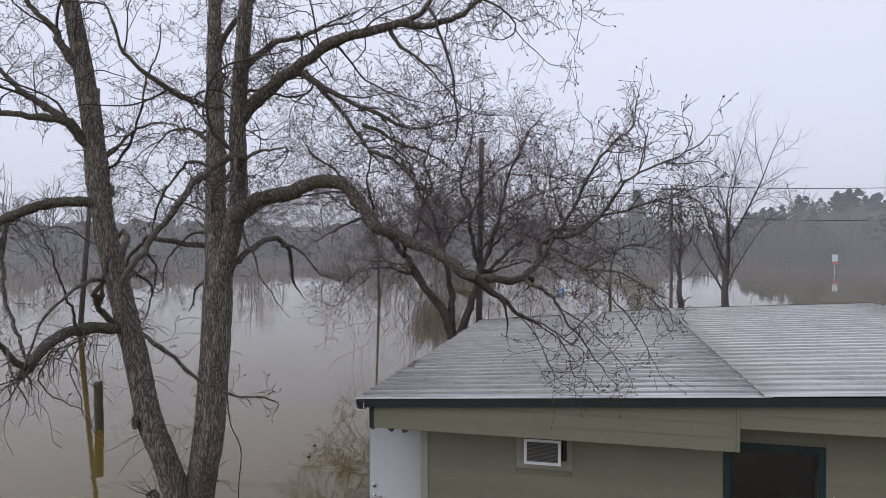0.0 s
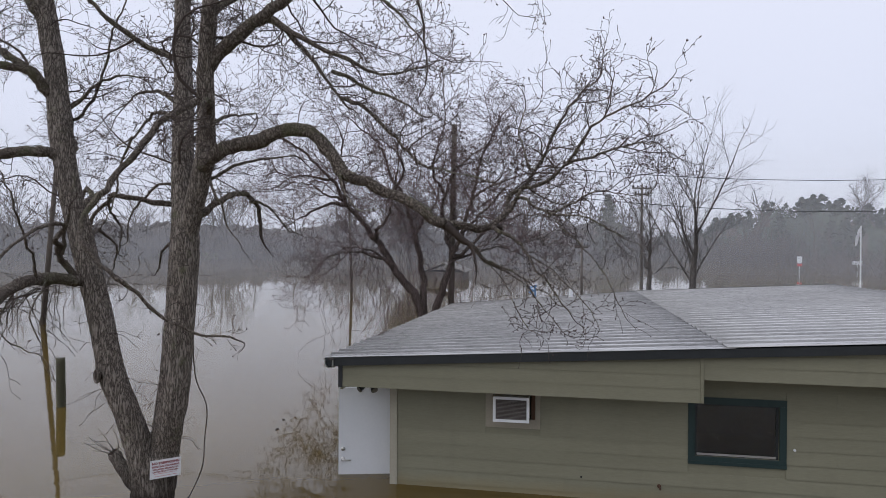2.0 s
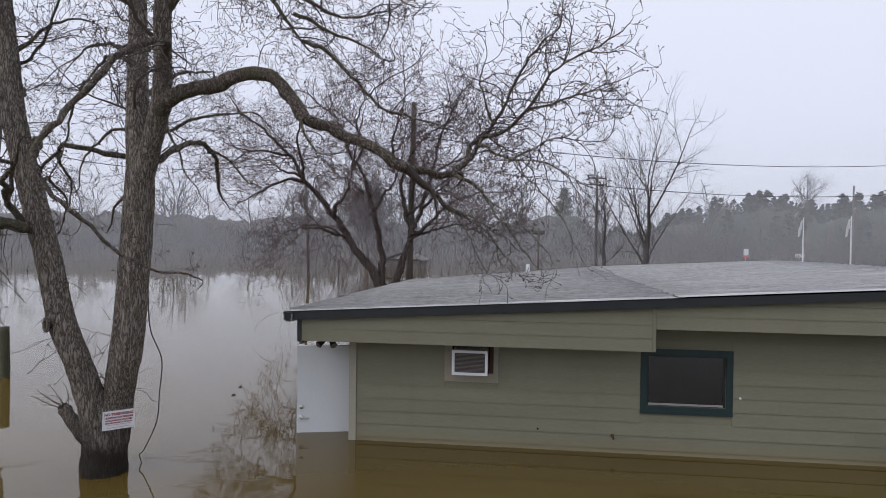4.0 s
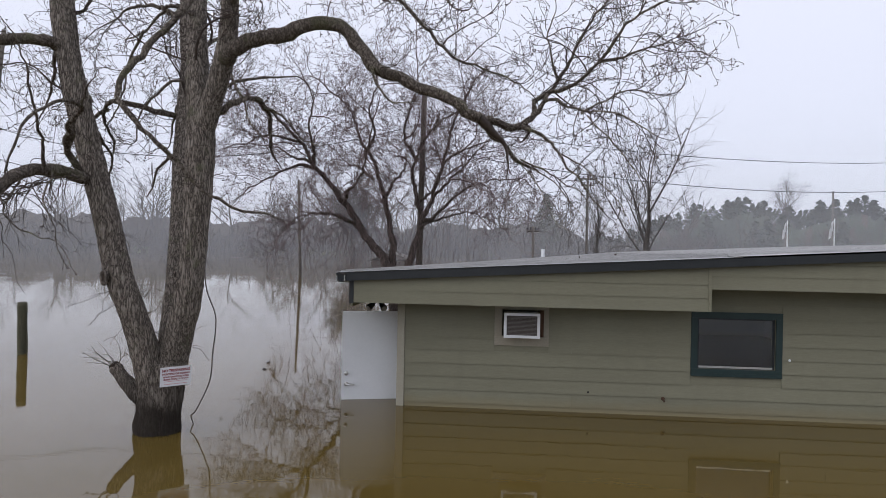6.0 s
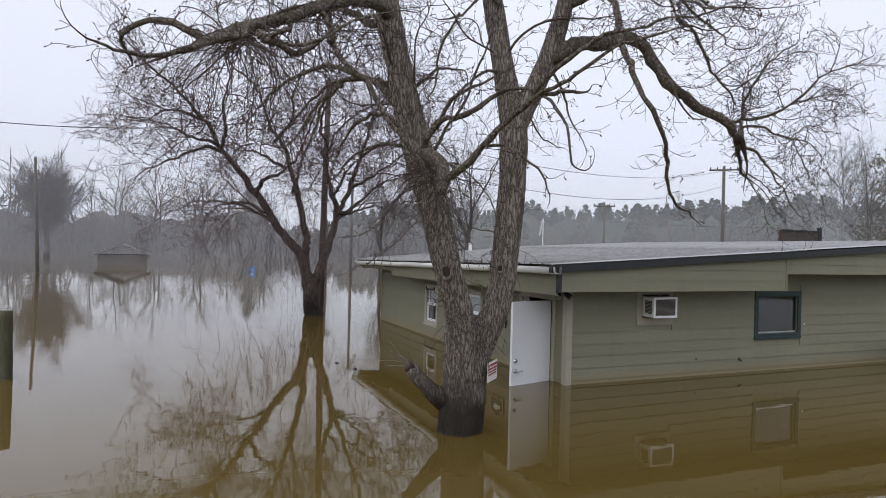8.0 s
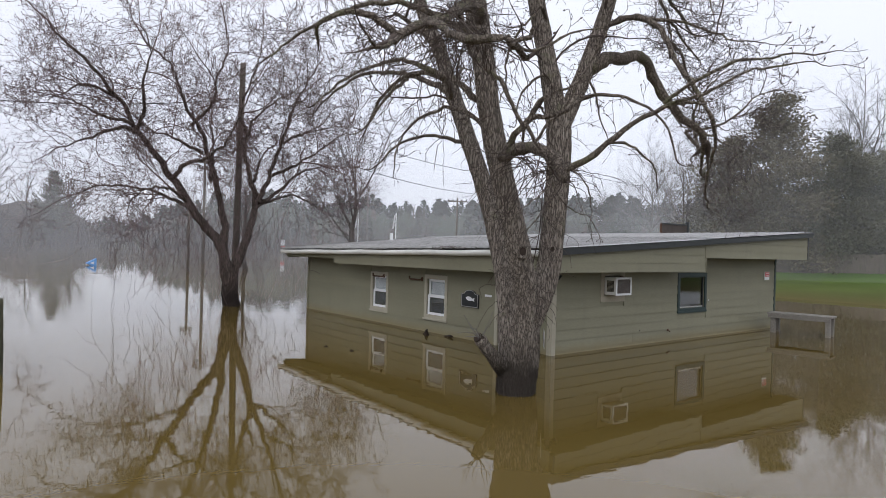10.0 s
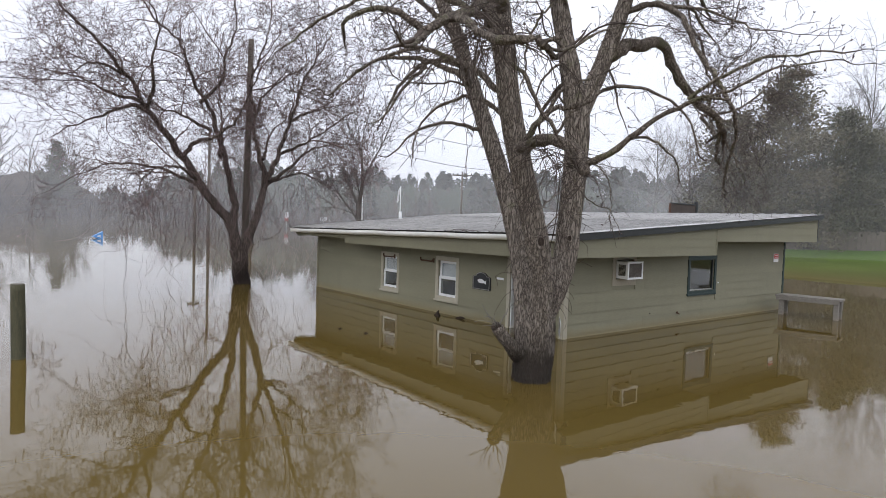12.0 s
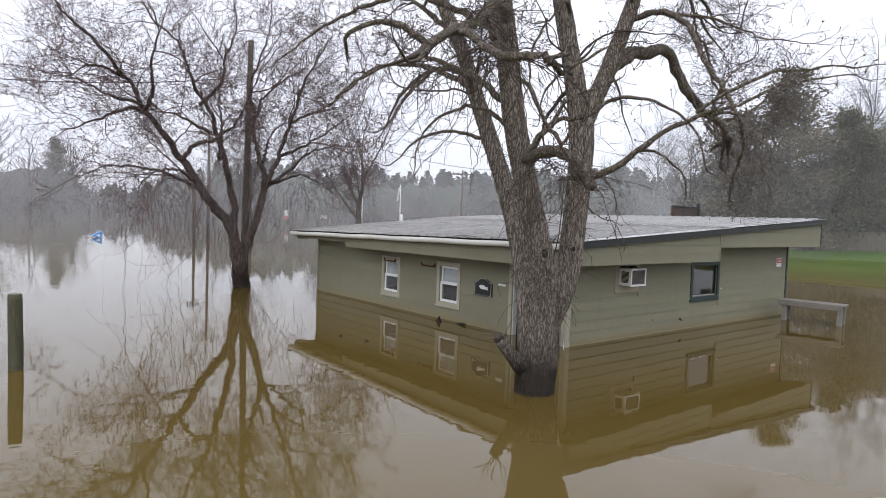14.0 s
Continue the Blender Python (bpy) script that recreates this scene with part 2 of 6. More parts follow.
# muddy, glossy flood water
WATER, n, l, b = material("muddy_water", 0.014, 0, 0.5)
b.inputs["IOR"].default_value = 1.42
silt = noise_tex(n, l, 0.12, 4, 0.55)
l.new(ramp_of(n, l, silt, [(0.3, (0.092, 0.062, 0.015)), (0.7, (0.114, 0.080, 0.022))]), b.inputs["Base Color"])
swell = noise_tex(n, l, 2.2, 2, 0.5, (0.8, 1.4, 1))
ripple = noise_tex(n, l, 20.0, 2, 0.5, (0.7, 1.25, 1))
gust = noise_tex(n, l, 0.05, 3, 0.5, (1, 2.0, 1))
gust_band = n.new("ShaderNodeMapRange")
gust_band.inputs["From Min"].default_value, gust_band.inputs["From Max"].default_value = 0.50, 0.62
gust_band.inputs["To Min"].default_value, gust_band.inputs["To Max"].default_value = 0.12, 0.6
l.new(gust, gust_band.inputs["Value"])
mul = n.new("ShaderNodeMath")
mul.operation = "MULTIPLY"
l.new(ripple, mul.inputs[0])
l.new(gust_band.outputs[0], mul.inputs[1])
add = n.new("ShaderNodeMath")
add.operation = "MULTIPLY_ADD"
l.new(mul.outputs[0], add.inputs[0])
add.inputs[1].default_value = 0.8
l.new(swell, add.inputs[2])
# a ring of ripples where the current turns
tc, far_off, sp = n.new("ShaderNodeTexCoord"), n.new("ShaderNodeVectorMath"), n.new("ShaderNodeSeparateXYZ")
far_off.operation = "DISTANCE"
far_off.inputs[1].default_value = (2.0, 18.0, 0.0)
l.new(tc.outputs["Object"], far_off.inputs[0])
l.new(tc.outputs["Object"], sp.inputs[0])


def math_node(op, a, b_val):
    q = n.new("ShaderNodeMath")
    q.operation = op
    for k, v in ((0, a), (1, b_val)):
        if v is None:
            continue
        if isinstance(v, (int, float)):
            q.inputs[k].default_value = v
        else:
            l.new(v, q.inputs[k])
    return q.outputs[0]


off = math_node("ABSOLUTE", math_node("SUBTRACT", far_off.outputs["Value"], 15.6), None)
band, north_only = n.new("ShaderNodeMapRange"), n.new("ShaderNodeMapRange")
for node, v, lo, hi, t0, t1 in ((band, off, 0.0, 1.1, 1.0, 0.0), (north_only, sp.outputs["Y"], 24.0, 27.0, 0.0, 1.0)):
    node.interpolation_type = "SMOOTHSTEP"
    l.new(v, node.inputs["Value"])
    node.inputs["From Min"].default_value, node.inputs["From Max"].default_value = lo, hi
    node.inputs["To Min"].default_value, node.inputs["To Max"].default_value = t0, t1
rings = math_node("SINE", math_node("MULTIPLY", far_off.outputs["Value"], 22.0), None)
rings = math_node("MULTIPLY", math_node("MULTIPLY", rings, band.outputs[0]), math_node("MULTIPLY", north_only.outputs[0], 0.35))
bump_to(n, l, b, math_node("ADD", add.outputs[0], rings), 0.046, 0.03)

GLASS, n, l, b = material("window_glass", 0.03, 0, 0.5)
b.inputs["Base Color"].default_value = (0.75, 0.80, 0.80, 1)
b.inputs["Transmission Weight"].default_value = 1.0
b.inputs["IOR"].default_value = 1.5


def mist_material(name, amount):
    m = bpy.data.materials.new(name)
    m.use_nodes = True
    n, l = m.node_tree.nodes, m.node_tree.links
    n.clear()
    out, mix, body = n.new("ShaderNodeOutputMaterial"), n.new("ShaderNodeMixShader"), n.new("ShaderNodeMixShader")
    clear, dif, tra = n.new("ShaderNodeBsdfTransparent"), n.new("ShaderNodeBsdfDiffuse"), n.new("ShaderNodeBsdfTranslucent")
    dif.inputs[0].default_value = tra.inputs[0].default_value = (0.95, 0.96, 0.98, 1)
    up = n.new("ShaderNodeCombineXYZ")
    up.inputs[2].default_value = 1.0
    l.new(up.outputs[0], dif.inputs["Normal"])
    l.new(dif.outputs[0], body.inputs[1])
    l.new(tra.outputs[0], body.inputs[2])
    wisps = noise_tex(n, l, 0.03, 4, 0.5, (1, 1, 2.5))
    tc, sp, hi = n.new("ShaderNodeTexCoord"), n.new("ShaderNodeSeparateXYZ"), n.new("ShaderNodeMapRange")
    hi.interpolation_type = "SMOOTHSTEP"
    hi.inputs["From Min"].default_value, hi.inputs["From Max"].default_value = 3.0, 17.0
    hi.inputs["To Min"].default_value, hi.inputs["To Max"].default_value = 1.0, 0.0
    l.new(tc.outputs["Object"], sp.inputs[0])
    l.new(sp.outputs["Z"], hi.inputs["Value"])
    wr, fac = n.new("ShaderNodeMapRange"), n.new("ShaderNodeMath")
    wr.inputs["From Min"].default_value, wr.inputs["From Max"].default_value = 0.3, 0.7
    wr.inputs["To Min"].default_value, wr.inputs["To Max"].default_value = amount * 0.75, amount * 1.25
    l.new(wisps, wr.inputs["Value"])
    fac.operation = "MULTIPLY"
    l.new(wr.outputs[0], fac.inputs[0])
    l.new(hi.outputs[0], fac.inputs[1])
    l.new(fac.outputs[0], mix.inputs[0])
    l.new(clear.outputs[0], mix.inputs[1])
    l.new(body.outputs[0], mix.inputs[2])
    l.new(mix.outputs[0], out.inputs[0])
    return m


# ---- building helpers ----
def thing(name, label, category, at=(0, 0, 0), group="", kind=""):
    ob = new(name)
    ob.location = at
    return tagged(ob, label, category, group, kind)


def part(name, bm, mat, parent=None, label="", smooth=False):
    me = bpy.data.meshes.new(name)
    bm.to_mesh(me)
    bm.free()
    me.materials.append(mat)
    if smooth:
        me.polygons.foreach_set("use_smooth", [True] * len(me.polygons))
    ob = new(name, me)
    if parent:
        ob.parent = parent
        base = parent
        while base:
            ob.location = ob.location - base.location
            base = base.parent
    return tagged(ob, label)


def raw(name, verts, faces, mat, parent=None, label="", smooth=True):
    me = bpy.data.meshes.new(name)
    sizes = np.fromiter((len(f) for f in faces), np.int32, len(faces))
    loops = np.fromiter(itertools.chain.from_iterable(faces), np.int32, int(sizes.sum()))
    me.vertices.add(len(verts))
    me.vertices.foreach_set("co", np.asarray(verts, np.float32).ravel())
    me.loops.add(len(loops))
    me.loops.foreach_set("vertex_index", loops)
    me.polygons.add(len(sizes))
    me.polygons.foreach_set("loop_start", np.concatenate(([0], np.cumsum(sizes)[:-1])).astype(np.int32))
    me.polygons.foreach_set("loop_total", sizes)
    me.update(calc_edges=True)
    me.materials.append(mat)
    if smooth:
        me.polygons.foreach_set("use_smooth", [True] * len(me.polygons))
    ob = new(name, me)
    if parent:
        ob.parent = parent
        base = parent
        while base:
            ob.location = ob.location - base.location
            base = base.parent
    return tagged(ob, label)


def add_box(bm, lo, hi, bevel=0.0, turn=None):
    made = bmesh.ops.create_cube(bm, size=1.0)["verts"]
    c, s = [(p + q) / 2 for p, q in zip(lo, hi)], [abs(q - p) for p, q in zip(lo, hi)]
    for v in made:
        v.co = Vector((v.co.x * s[0] + c[0], v.co.y * s[1] + c[1], v.co.z * s[2] + c[2]))
    if bevel:
        edges = list({e for v in made for e in v.link_edges})
        bmesh.ops.bevel(bm, geom=edges, offset=bevel, segments=2, affect="EDGES", profile=0.6)
    if turn is not None:
        bmesh.ops.transform(bm, matrix=turn, verts=[v for v in bm.verts if v in made or not bevel])
    return bm


def box(lo, hi, bevel=0.0):
    return add_box(bmesh.new(), lo, hi, bevel)


def rod(p, q, r0, r1=None, sides=12):
    """A tapered round bar from p to q."""
    bm = bmesh.new()
    p, q = Vector(p), Vector(q)
    bmesh.ops.create_cone(bm, cap_ends=True, segments=sides, radius1=r0, radius2=r0 if r1 is None else r1, depth=(q - p).length)
    turn = (q - p).to_track_quat("Z", "Y").to_matrix().to_4x4()
    bmesh.ops.transform(bm, matrix=Matrix.Translation((p + q) / 2) @ turn, verts=bm.verts)
    return bm


def prism(outline, axis, a, b_end):
    """A flat outline, given in the two other axes, drawn out along axis (0, 1 or 2)."""
    bm = bmesh.new()
    def place(u, v, w):
        return [(w, u, v), (u, w, v), (u, v, w)][axis]
    near, far = ([bm.verts.new(place(u, v, w)) for u, v in outline] for w in (a, b_end))
    k = len(outline)
    bm.faces.new(near)
    bm.faces.new(far[::-1])
    for i in range(k):
        bm.faces.new((near[i], far[i], far[(i + 1) % k], near[(i + 1) % k]))
    bmesh.ops.recalc_face_normals(bm, faces=bm.faces)
    return bm


# ---- ground and water ----
def smooth(a, b_end, v):
    u = min(1.0, max(0.0, (v - a) / (b_end - a)))
    return u * u * (3 - 2 * u)


def shore_scale(a):
    """How much further off the shore lies in the direction a (degrees east of north)."""
    return 1.0 + 0.6 * (1 - smooth(12, 26, a))


def ground_height(x, y):
    z = -1.3
    east = smooth(8, 22, x + 0.10 * (y - 9) + 0.8 * noise.noise((x * 0.11, y * 0.11, 0))) * 1.62
    east += smooth(20, 46, x) * 0.85
    east *= 1 - smooth(26, 44, y)
    r = math.hypot(x, y - 5)
    a = math.degrees(math.atan2(x, y - 5))
    r /= shore_scale(a)
    ring = smooth(82, 100, r + 6 * noise.noise((x * 0.03, y * 0.03, 2)) - 6 * smooth(10, 30, a)) * 2.2 + smooth(100, 230, r) * 7.0 * smooth(-10, 45, a)
    return z + max(east, ring)


def ground():
    axis = [-900, -400, -230] + [-190 + 10 * k for k in range(8)] + [-110 + 4 * k for k in range(56)] + [116 + 6 * k for k in range(14)] + [210, 250, 400, 900]
    xs = sorted(set(axis + list(range(6, 40, 2))))
    ys = sorted(set(axis + list(range(-10, 40, 2))))
    verts = [(x, y, ground_height(x, y)) for y in ys for x in xs]
    w = len(xs)
    faces = [(j * w + i, j * w + i + 1, (j + 1) * w + i + 1, (j + 1) * w + i) for j in range(len(ys) - 1) for i in range(w - 1)]
    tagged(raw("ground", verts, faces, GRASS), "wet green lawn rising out of brown flood water", "lawn", kind="structure")
    verts = [(-900, -900, 0), (900, -900, 0), (900, 900, 0), (-900, 900, 0)]
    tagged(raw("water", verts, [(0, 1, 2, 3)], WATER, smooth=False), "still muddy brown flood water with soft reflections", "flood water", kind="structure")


ground()


def mist(radius, amount, top, a0, a1):
    """A thin standing bank of mist, curved round the house."""
    verts, faces = [], []
    k = 40
    for i in range(k + 1):
        a = radians(a0 + (a1 - a0) * i / k)
        for z in (0.01, 0.3 * top, 0.65 * top, top):
            verts.append((radius * math.sin(a), 5 + radius * math.cos(a), z))
    for i in range(k):
        for j in range(3):
            faces.append((4 * i + j, 4 * i + 4 + j, 4 * i + 5 + j, 4 * i + 1 + j))
    ob = raw("mist_bank", verts, faces, mist_material("mist", amount))
    tagged(ob, "thin grey bank of mist over the flood", "mist", "mist banks", kind="structure")
    return ob


mist(26, 0.03, 18, -100, 70)
mist(29, 0.10, 18, 52, 105)
mist(38, 0.11, 18, 50, 105)
mist(41, 0.065, 18, -100, 100)
mist(58, 0.10, 18, -110, 90)
mist(74, 0.18, 18, -110, 90)


# ---- the house ----
X0, X1, Y0, Y1 = -1.82, 6.36, 8.21, 16.84      # outer faces of the walls
RX0, RX1, RY0, RY1 = -2.52, 6.96, 7.55, 17.1   # roof edges
LAP = 0.175


def roof_z(x, y):
    """The worn roof is slightly twisted: its north side falls lower in the west and stands higher in the east."""
    u, v = (x - RX0) / (RX1 - RX0), (y - RY0) / (RY1 - RY0)
    south = 1.79 + 0.0585 * (x - RX0)
    north = 1.59 + 0.43 * min(1, u / 0.51) + 0.24 * max(0, (u - 0.51) / 0.49)
    return south * (1 - v) + north * v


house = thing("house", "olive green lap-sided single-storey house flooded to its doors", "house", (X0, Y0, 0))


def wall_panel(name, axis, lo, hi, fixed, thick, top, holes, label=""):
    """A wall along x (axis 0) or y (axis 1), with rectangular holes (a0, a1, z0, z1), built from the pieces between them."""
    bm = bmesh.new()
    cuts = sorted({lo, hi, *[h[0] for h in holes], *[h[1] for h in holes]})
    for a, b_end in zip(cuts, cuts[1:]):
        mid = (a + b_end) / 2
        spans = [(-1.3, None)]
        for h in holes:
            if h[0] <= mid <= h[1]:
                z_lo = spans.pop()[0]
                spans += [(z_lo, h[2]), (h[3], None)]
        for z0, z1 in spans:
            t0, t1 = (top(a), top(b_end)) if z1 is None else (z1, z1)
            if min(t0, t1) - z0 < 0.01:
                continue
            made = prism([(a, z0), (b_end, z0), (b_end, t1), (a, t0)], 1 - axis, fixed, fixed + thick)
            me = bpy.data.meshes.new("m")
            made.to_mesh(me)
            made.free()
            bm.from_mesh(me)
    return part(name, bm, SIDING, house, label)


WIN = (2.06, 3.03, 0.63, 1.28)          # front window hole
AC = (-0.44, 0.105, 0.965, 1.32)          # air conditioner hole
DOOR = (8.60, 9.49, -1.2, 1.22)
SW = [(11.02, 11.60, 0.36, 1.09), (13.09, 13.65, 0.35, 1.06)]
south = wall_panel("wall", 0, X0, X1, Y0 + 0.015, 0.12, lambda x: roof_z(x, Y0) - 0.06, [WIN, AC])
west = wall_panel("wall", 1, Y0 + 0.14, Y1, X0 + 0.015, 0.12, lambda y: roof_z(X0, y) - 0.06, [DOOR, *SW])
north = wall_panel("wall", 0, X0 + 0.14, X1, Y1 - 0.12, 0.12, lambda x: roof_z(x, Y1) - 0.06, [])
east = wall_panel("wall", 1, Y0 + 0.14, Y1 - 0.13, X1 - 0.12, 0.12, lambda y: roof_z(X1, y) - 0.06, [])


def lap_board(axis, a, b_end, z, face, parent, height=LAP, sign=-1):
    """One lap-siding board: thin at the top, proud at its lower lip."""
    lip, thin = 0.017, 0.003
    outline = [(face + sign * lip, z), (face, z), (face, z + height), (face + sign * thin, z + height), (face + sign * lip * 0.95, z + 0.012)]
    if axis == 0:
        bm = prism(outline, 0, a, b_end)
    else:
        bm = prism(outline, 1, a, b_end)
    return part("board", bm, SIDING, parent)


def board_rows(axis, lo, hi, z0, z1, face, parent, holes, joints):
    z = z0
    row = 0
    while z < z1:
        h = min(LAP, z1 - z)
        spans = [(lo, hi)]
        for h0, h1, hz0, hz1 in holes:
            if z + h > hz0 + 0.01 and z < hz1 - 0.01:
                spans = [s for a, b_end in spans for s in ((a, min(b_end, h0)), (max(a, h1), b_end)) if s[1] - s[0] > 0.02]
        for a, b_end in spans:
            cut = lo + joints[row % len(joints)]
            pieces = [(a, cut - 0.001), (cut + 0.001, b_end)] if a + 0.3 < cut < b_end - 0.3 else [(a, b_end)]
            for p, q in pieces:
                lap_board(axis, p, q, z, face, parent, h)
        z += LAP
        row += 1


STEP = 2.05
WIN_OUT = (1.98, 3.11, 0.545, 1.36)
AC_OUT = (-0.54, 0.17, 0.845, 1.40)
board_rows(0, X0 + 0.09, X1 - 0.05, -0.29, 1.70, Y0 + 0.013, south, [WIN_OUT, AC_OUT, (X0 - 1, STEP, 1.47, 3.0)], [3.6, 5.4, 2.2, 6.3])
SW_OUT = [(h[0] - 0.08, h[1] + 0.08, h[2] - 0.09, h[3] + 0.09) for h in SW]
board_rows(1, Y0 + 0.10, Y1, -0.29, 1.40, X0 + 0.013, west, [(8.52, 9.58, -1.3, 1.30), *SW_OUT], [3.0, 5.6, 4.3])

# corner trim
part("corner_trim", box((X0 - 0.012, Y0 - 0.014, -1.2), (X0 + 0.088, Y0 + 0.012, 1.425), 0.004), TRIM, house, "pale tan corner board")
part("corner_trim", box((X0 - 0.014, Y0 + 0.014, -1.2), (X0 + 0.012, Y0 + 0.098, 1.40), 0.004), TRIM, house, "pale tan corner board")
part("corner_trim", box((X1 - 0.048, Y0 - 0.012, -1.2), (X1 + 0.02, Y0 + 0.012, 1.70), 0.004), GREEN_FRAME, house, "dark green corner board")
part("corner_trim", box((X0 - 0.010, Y1 - 0.07, -1.2), (X0 + 0.010, Y1 + 0.01, 1.39), 0.004), SIDING, house)

# deep boarded fascia under the roof, stepped where the porch part ends
FY, FX = 7.65, -2.36


def fascia_front(a, b_end, bottom, name="fascia"):
    f = part(name, prism([(a, bottom), (b_end, bottom), (b_end, roof_z(b_end, FY) - 0.075), (a, roof_z(a, FY) - 0.075)], 1, FY + 0.014, FY + 0.05), SIDING, house)
    z = bottom
    while True:
        x_lo = max(a, RX0 + (z + 0.09 - 1.79) / 0.0585)
        if x_lo > b_end - 0.05:
            break
        top_l, top_r = (min(z + 0.16, roof_z(x, FY) - 0.08) for x in (x_lo, b_end))
        bm = prism([(x_lo, z), (b_end, z), (b_end, max(z + 0.01, top_r)), (x_lo, max(z + 0.005, top_l))], 1, FY, FY + 0.012)
        for v in bm.verts:
            if v.co.z > z + 0.05 and v.co.y < FY + 0.005:
                v.co.y += 0.009
        part("board", bm, SIDING, f)
        z += 0.16
    return f


fascia_front(FX + 0.05, STEP - 0.04, 1.41)
fascia_front(STEP, RX1 - 0.17, 1.68)
part("fascia_trim", box((STEP - 0.04, FY - 0.006, 1.41), (STEP, FY + 0.06, 1.955), 0.004), SIDING, house, "olive end board")
part("fascia_trim", box((FX - 0.004, FY - 0.008, 1.40), (FX + 0.05, FY + 0.06, 1.70), 0.003), BLACK_METAL, house, "black corner board")
part("fascia_trim", box((RX1 - 0.17, FY - 0.008, 1.68), (RX1 - 0.13, FY + 0.06, 2.24), 0.003), BLACK_METAL, house, "black corner board")


def drip_edge():
    bm = prism([(RX0, roof_z(RX0, RY0) - 0.115), (RX1 - 0.1, roof_z(RX1, RY0) - 0.115), (RX1, roof_z(RX1, RY0) - 0.02), (RX1, roof_z(RX1, RY0) - 0.012), (RX0, roof_z(RX0, RY0) - 0.012)], 1, RY0 + 0.02, RY0 + 0.10)
    part("drip_edge", bm, BLACK_METAL, house, "black metal drip edge")


drip_edge()
part("fascia", prism([(FY + 0.06, 1.36), (14.5, 1.30), (14.5, 1.60), (FY + 0.06, 1.70)], 0, FX, FX + 0.035), SIDING, house)
part("fascia", prism([(14.5, 1.42), (RY1 - 0.05, 1.40), (RY1 - 0.05, 1.55), (14.5, 1.60)], 0, FX, FX + 0.035), SIDING, house)
part("fascia", prism([(FX + 0.04, 1.36), (2.3, 1.64), (RX1 - 0.16, 1.8), (RX1 - 0.16, 2.14), (2.3, 1.92), (FX + 0.04, 1.50)], 1, RY1 - 0.09, RY1 - 0.05), SIDING, house)
part("fascia", prism([(FY + 0.06, 1.75), (RY1 - 0.1, 1.74), (RY1 - 0.1, 2.14), (FY + 0.06, 2.21)], 0, RX1 - 0.15, RX1 - 0.115), SIDING, house)
# soffits
part("soffit", box((FX + 0.04, FY + 0.055, 1.43), (STEP, Y0 + 0.012, 1.45)), SIDING, house)
part("soffit", box((STEP, FY + 0.055, 1.70), (RX1 - 0.16, Y0 + 0.012, 1.72)), SIDING, house)
part("soffit", box((FX + 0.04, Y0 + 0.014, 1.40), (X0 + 0.012, RY1 - 0.1, 1.42)), SIDING, house)
part("ceiling_panel", box((X0 + 0.14, Y0 + 0.14, 1.42), (X1 - 0.13, Y1 - 0.13, 1.45)), INTERIOR, house)


def gutter():
    prof = [(-2.40, 0.0), (-2.40, -0.095), (-2.465, -0.10), (-2.50, -0.07), (-2.51, 0.0), (-2.503, 0.0), (-2.493, -0.065), (-2.462, -0.092), (-2.408, -0.088), (-2.407, 0.0)]
    verts, faces, k = [], [], len(prof)
    ys = [RY0 - 0.02 + (RY1 - RY0 + 0.04) * i / 12 for i in range(13)]
    for y in ys:
        z = roof_z(RX0, y) - 0.03 + 0.006 * math.sin(3 * y)
        verts += [(x, y, z + dz) for x, dz in prof]
    for i in range(12):
        for j in range(k):
            faces.append((i * k + j, i * k + (j + 1) % k, (i + 1) * k + (j + 1) % k, (i + 1) * k + j))
    faces += [tuple(range(k)), tuple(range(12 * k, 13 * k))[::-1]]
    raw("gutter", verts, faces, WHITE_METAL, house, "white metal gutter holding wet leaf litter", smooth=False)
    random.seed(5)
    verts, faces = [], []
    for _ in range(900):
        y = random.choice([random.uniform(RY0, RY1), random.gauss(10.0, 0.7), random.gauss(12.4, 0.3), random.gauss(7.75, 0.1)])
        y = min(RY1, max(RY0, y))
        pile = 0.05 * math.exp(-((y - 10.1) / 0.5) ** 2) + 0.012 * math.exp(-((y - 7.75) / 0.12) ** 2)
        p = Vector((random.uniform(-2.49, -2.40), y, roof_z(RX0, y) - 0.025 + random.uniform(-0.01, 0.012 + pile)))
        d = Vector((random.uniform(-1, 1), random.uniform(-1.5, 1.5), random.uniform(-0.2, 0.3))).normalized() * random.uniform(0.02, 0.07)
        s = d.cross(Vector((0, 0, 1))).normalized() * random.uniform(0.003, 0.010)
        i = len(verts)
        verts += [tuple(p - d), tuple(p + s), tuple(p + d), tuple(p - s), tuple(p + Vector((0, 0, 0.008)))]
        faces += [(i, i + 1, i + 4), (i + 1, i + 2, i + 4), (i + 2, i + 3, i + 4), (i + 3, i, i + 4)]
    litter = raw("leaf_litter", verts, faces, BUD, None, smooth=False)
    tagged(litter, "wet brown leaf litter lying along the gutter", "leaf litter", kind="stuff")


gutter()


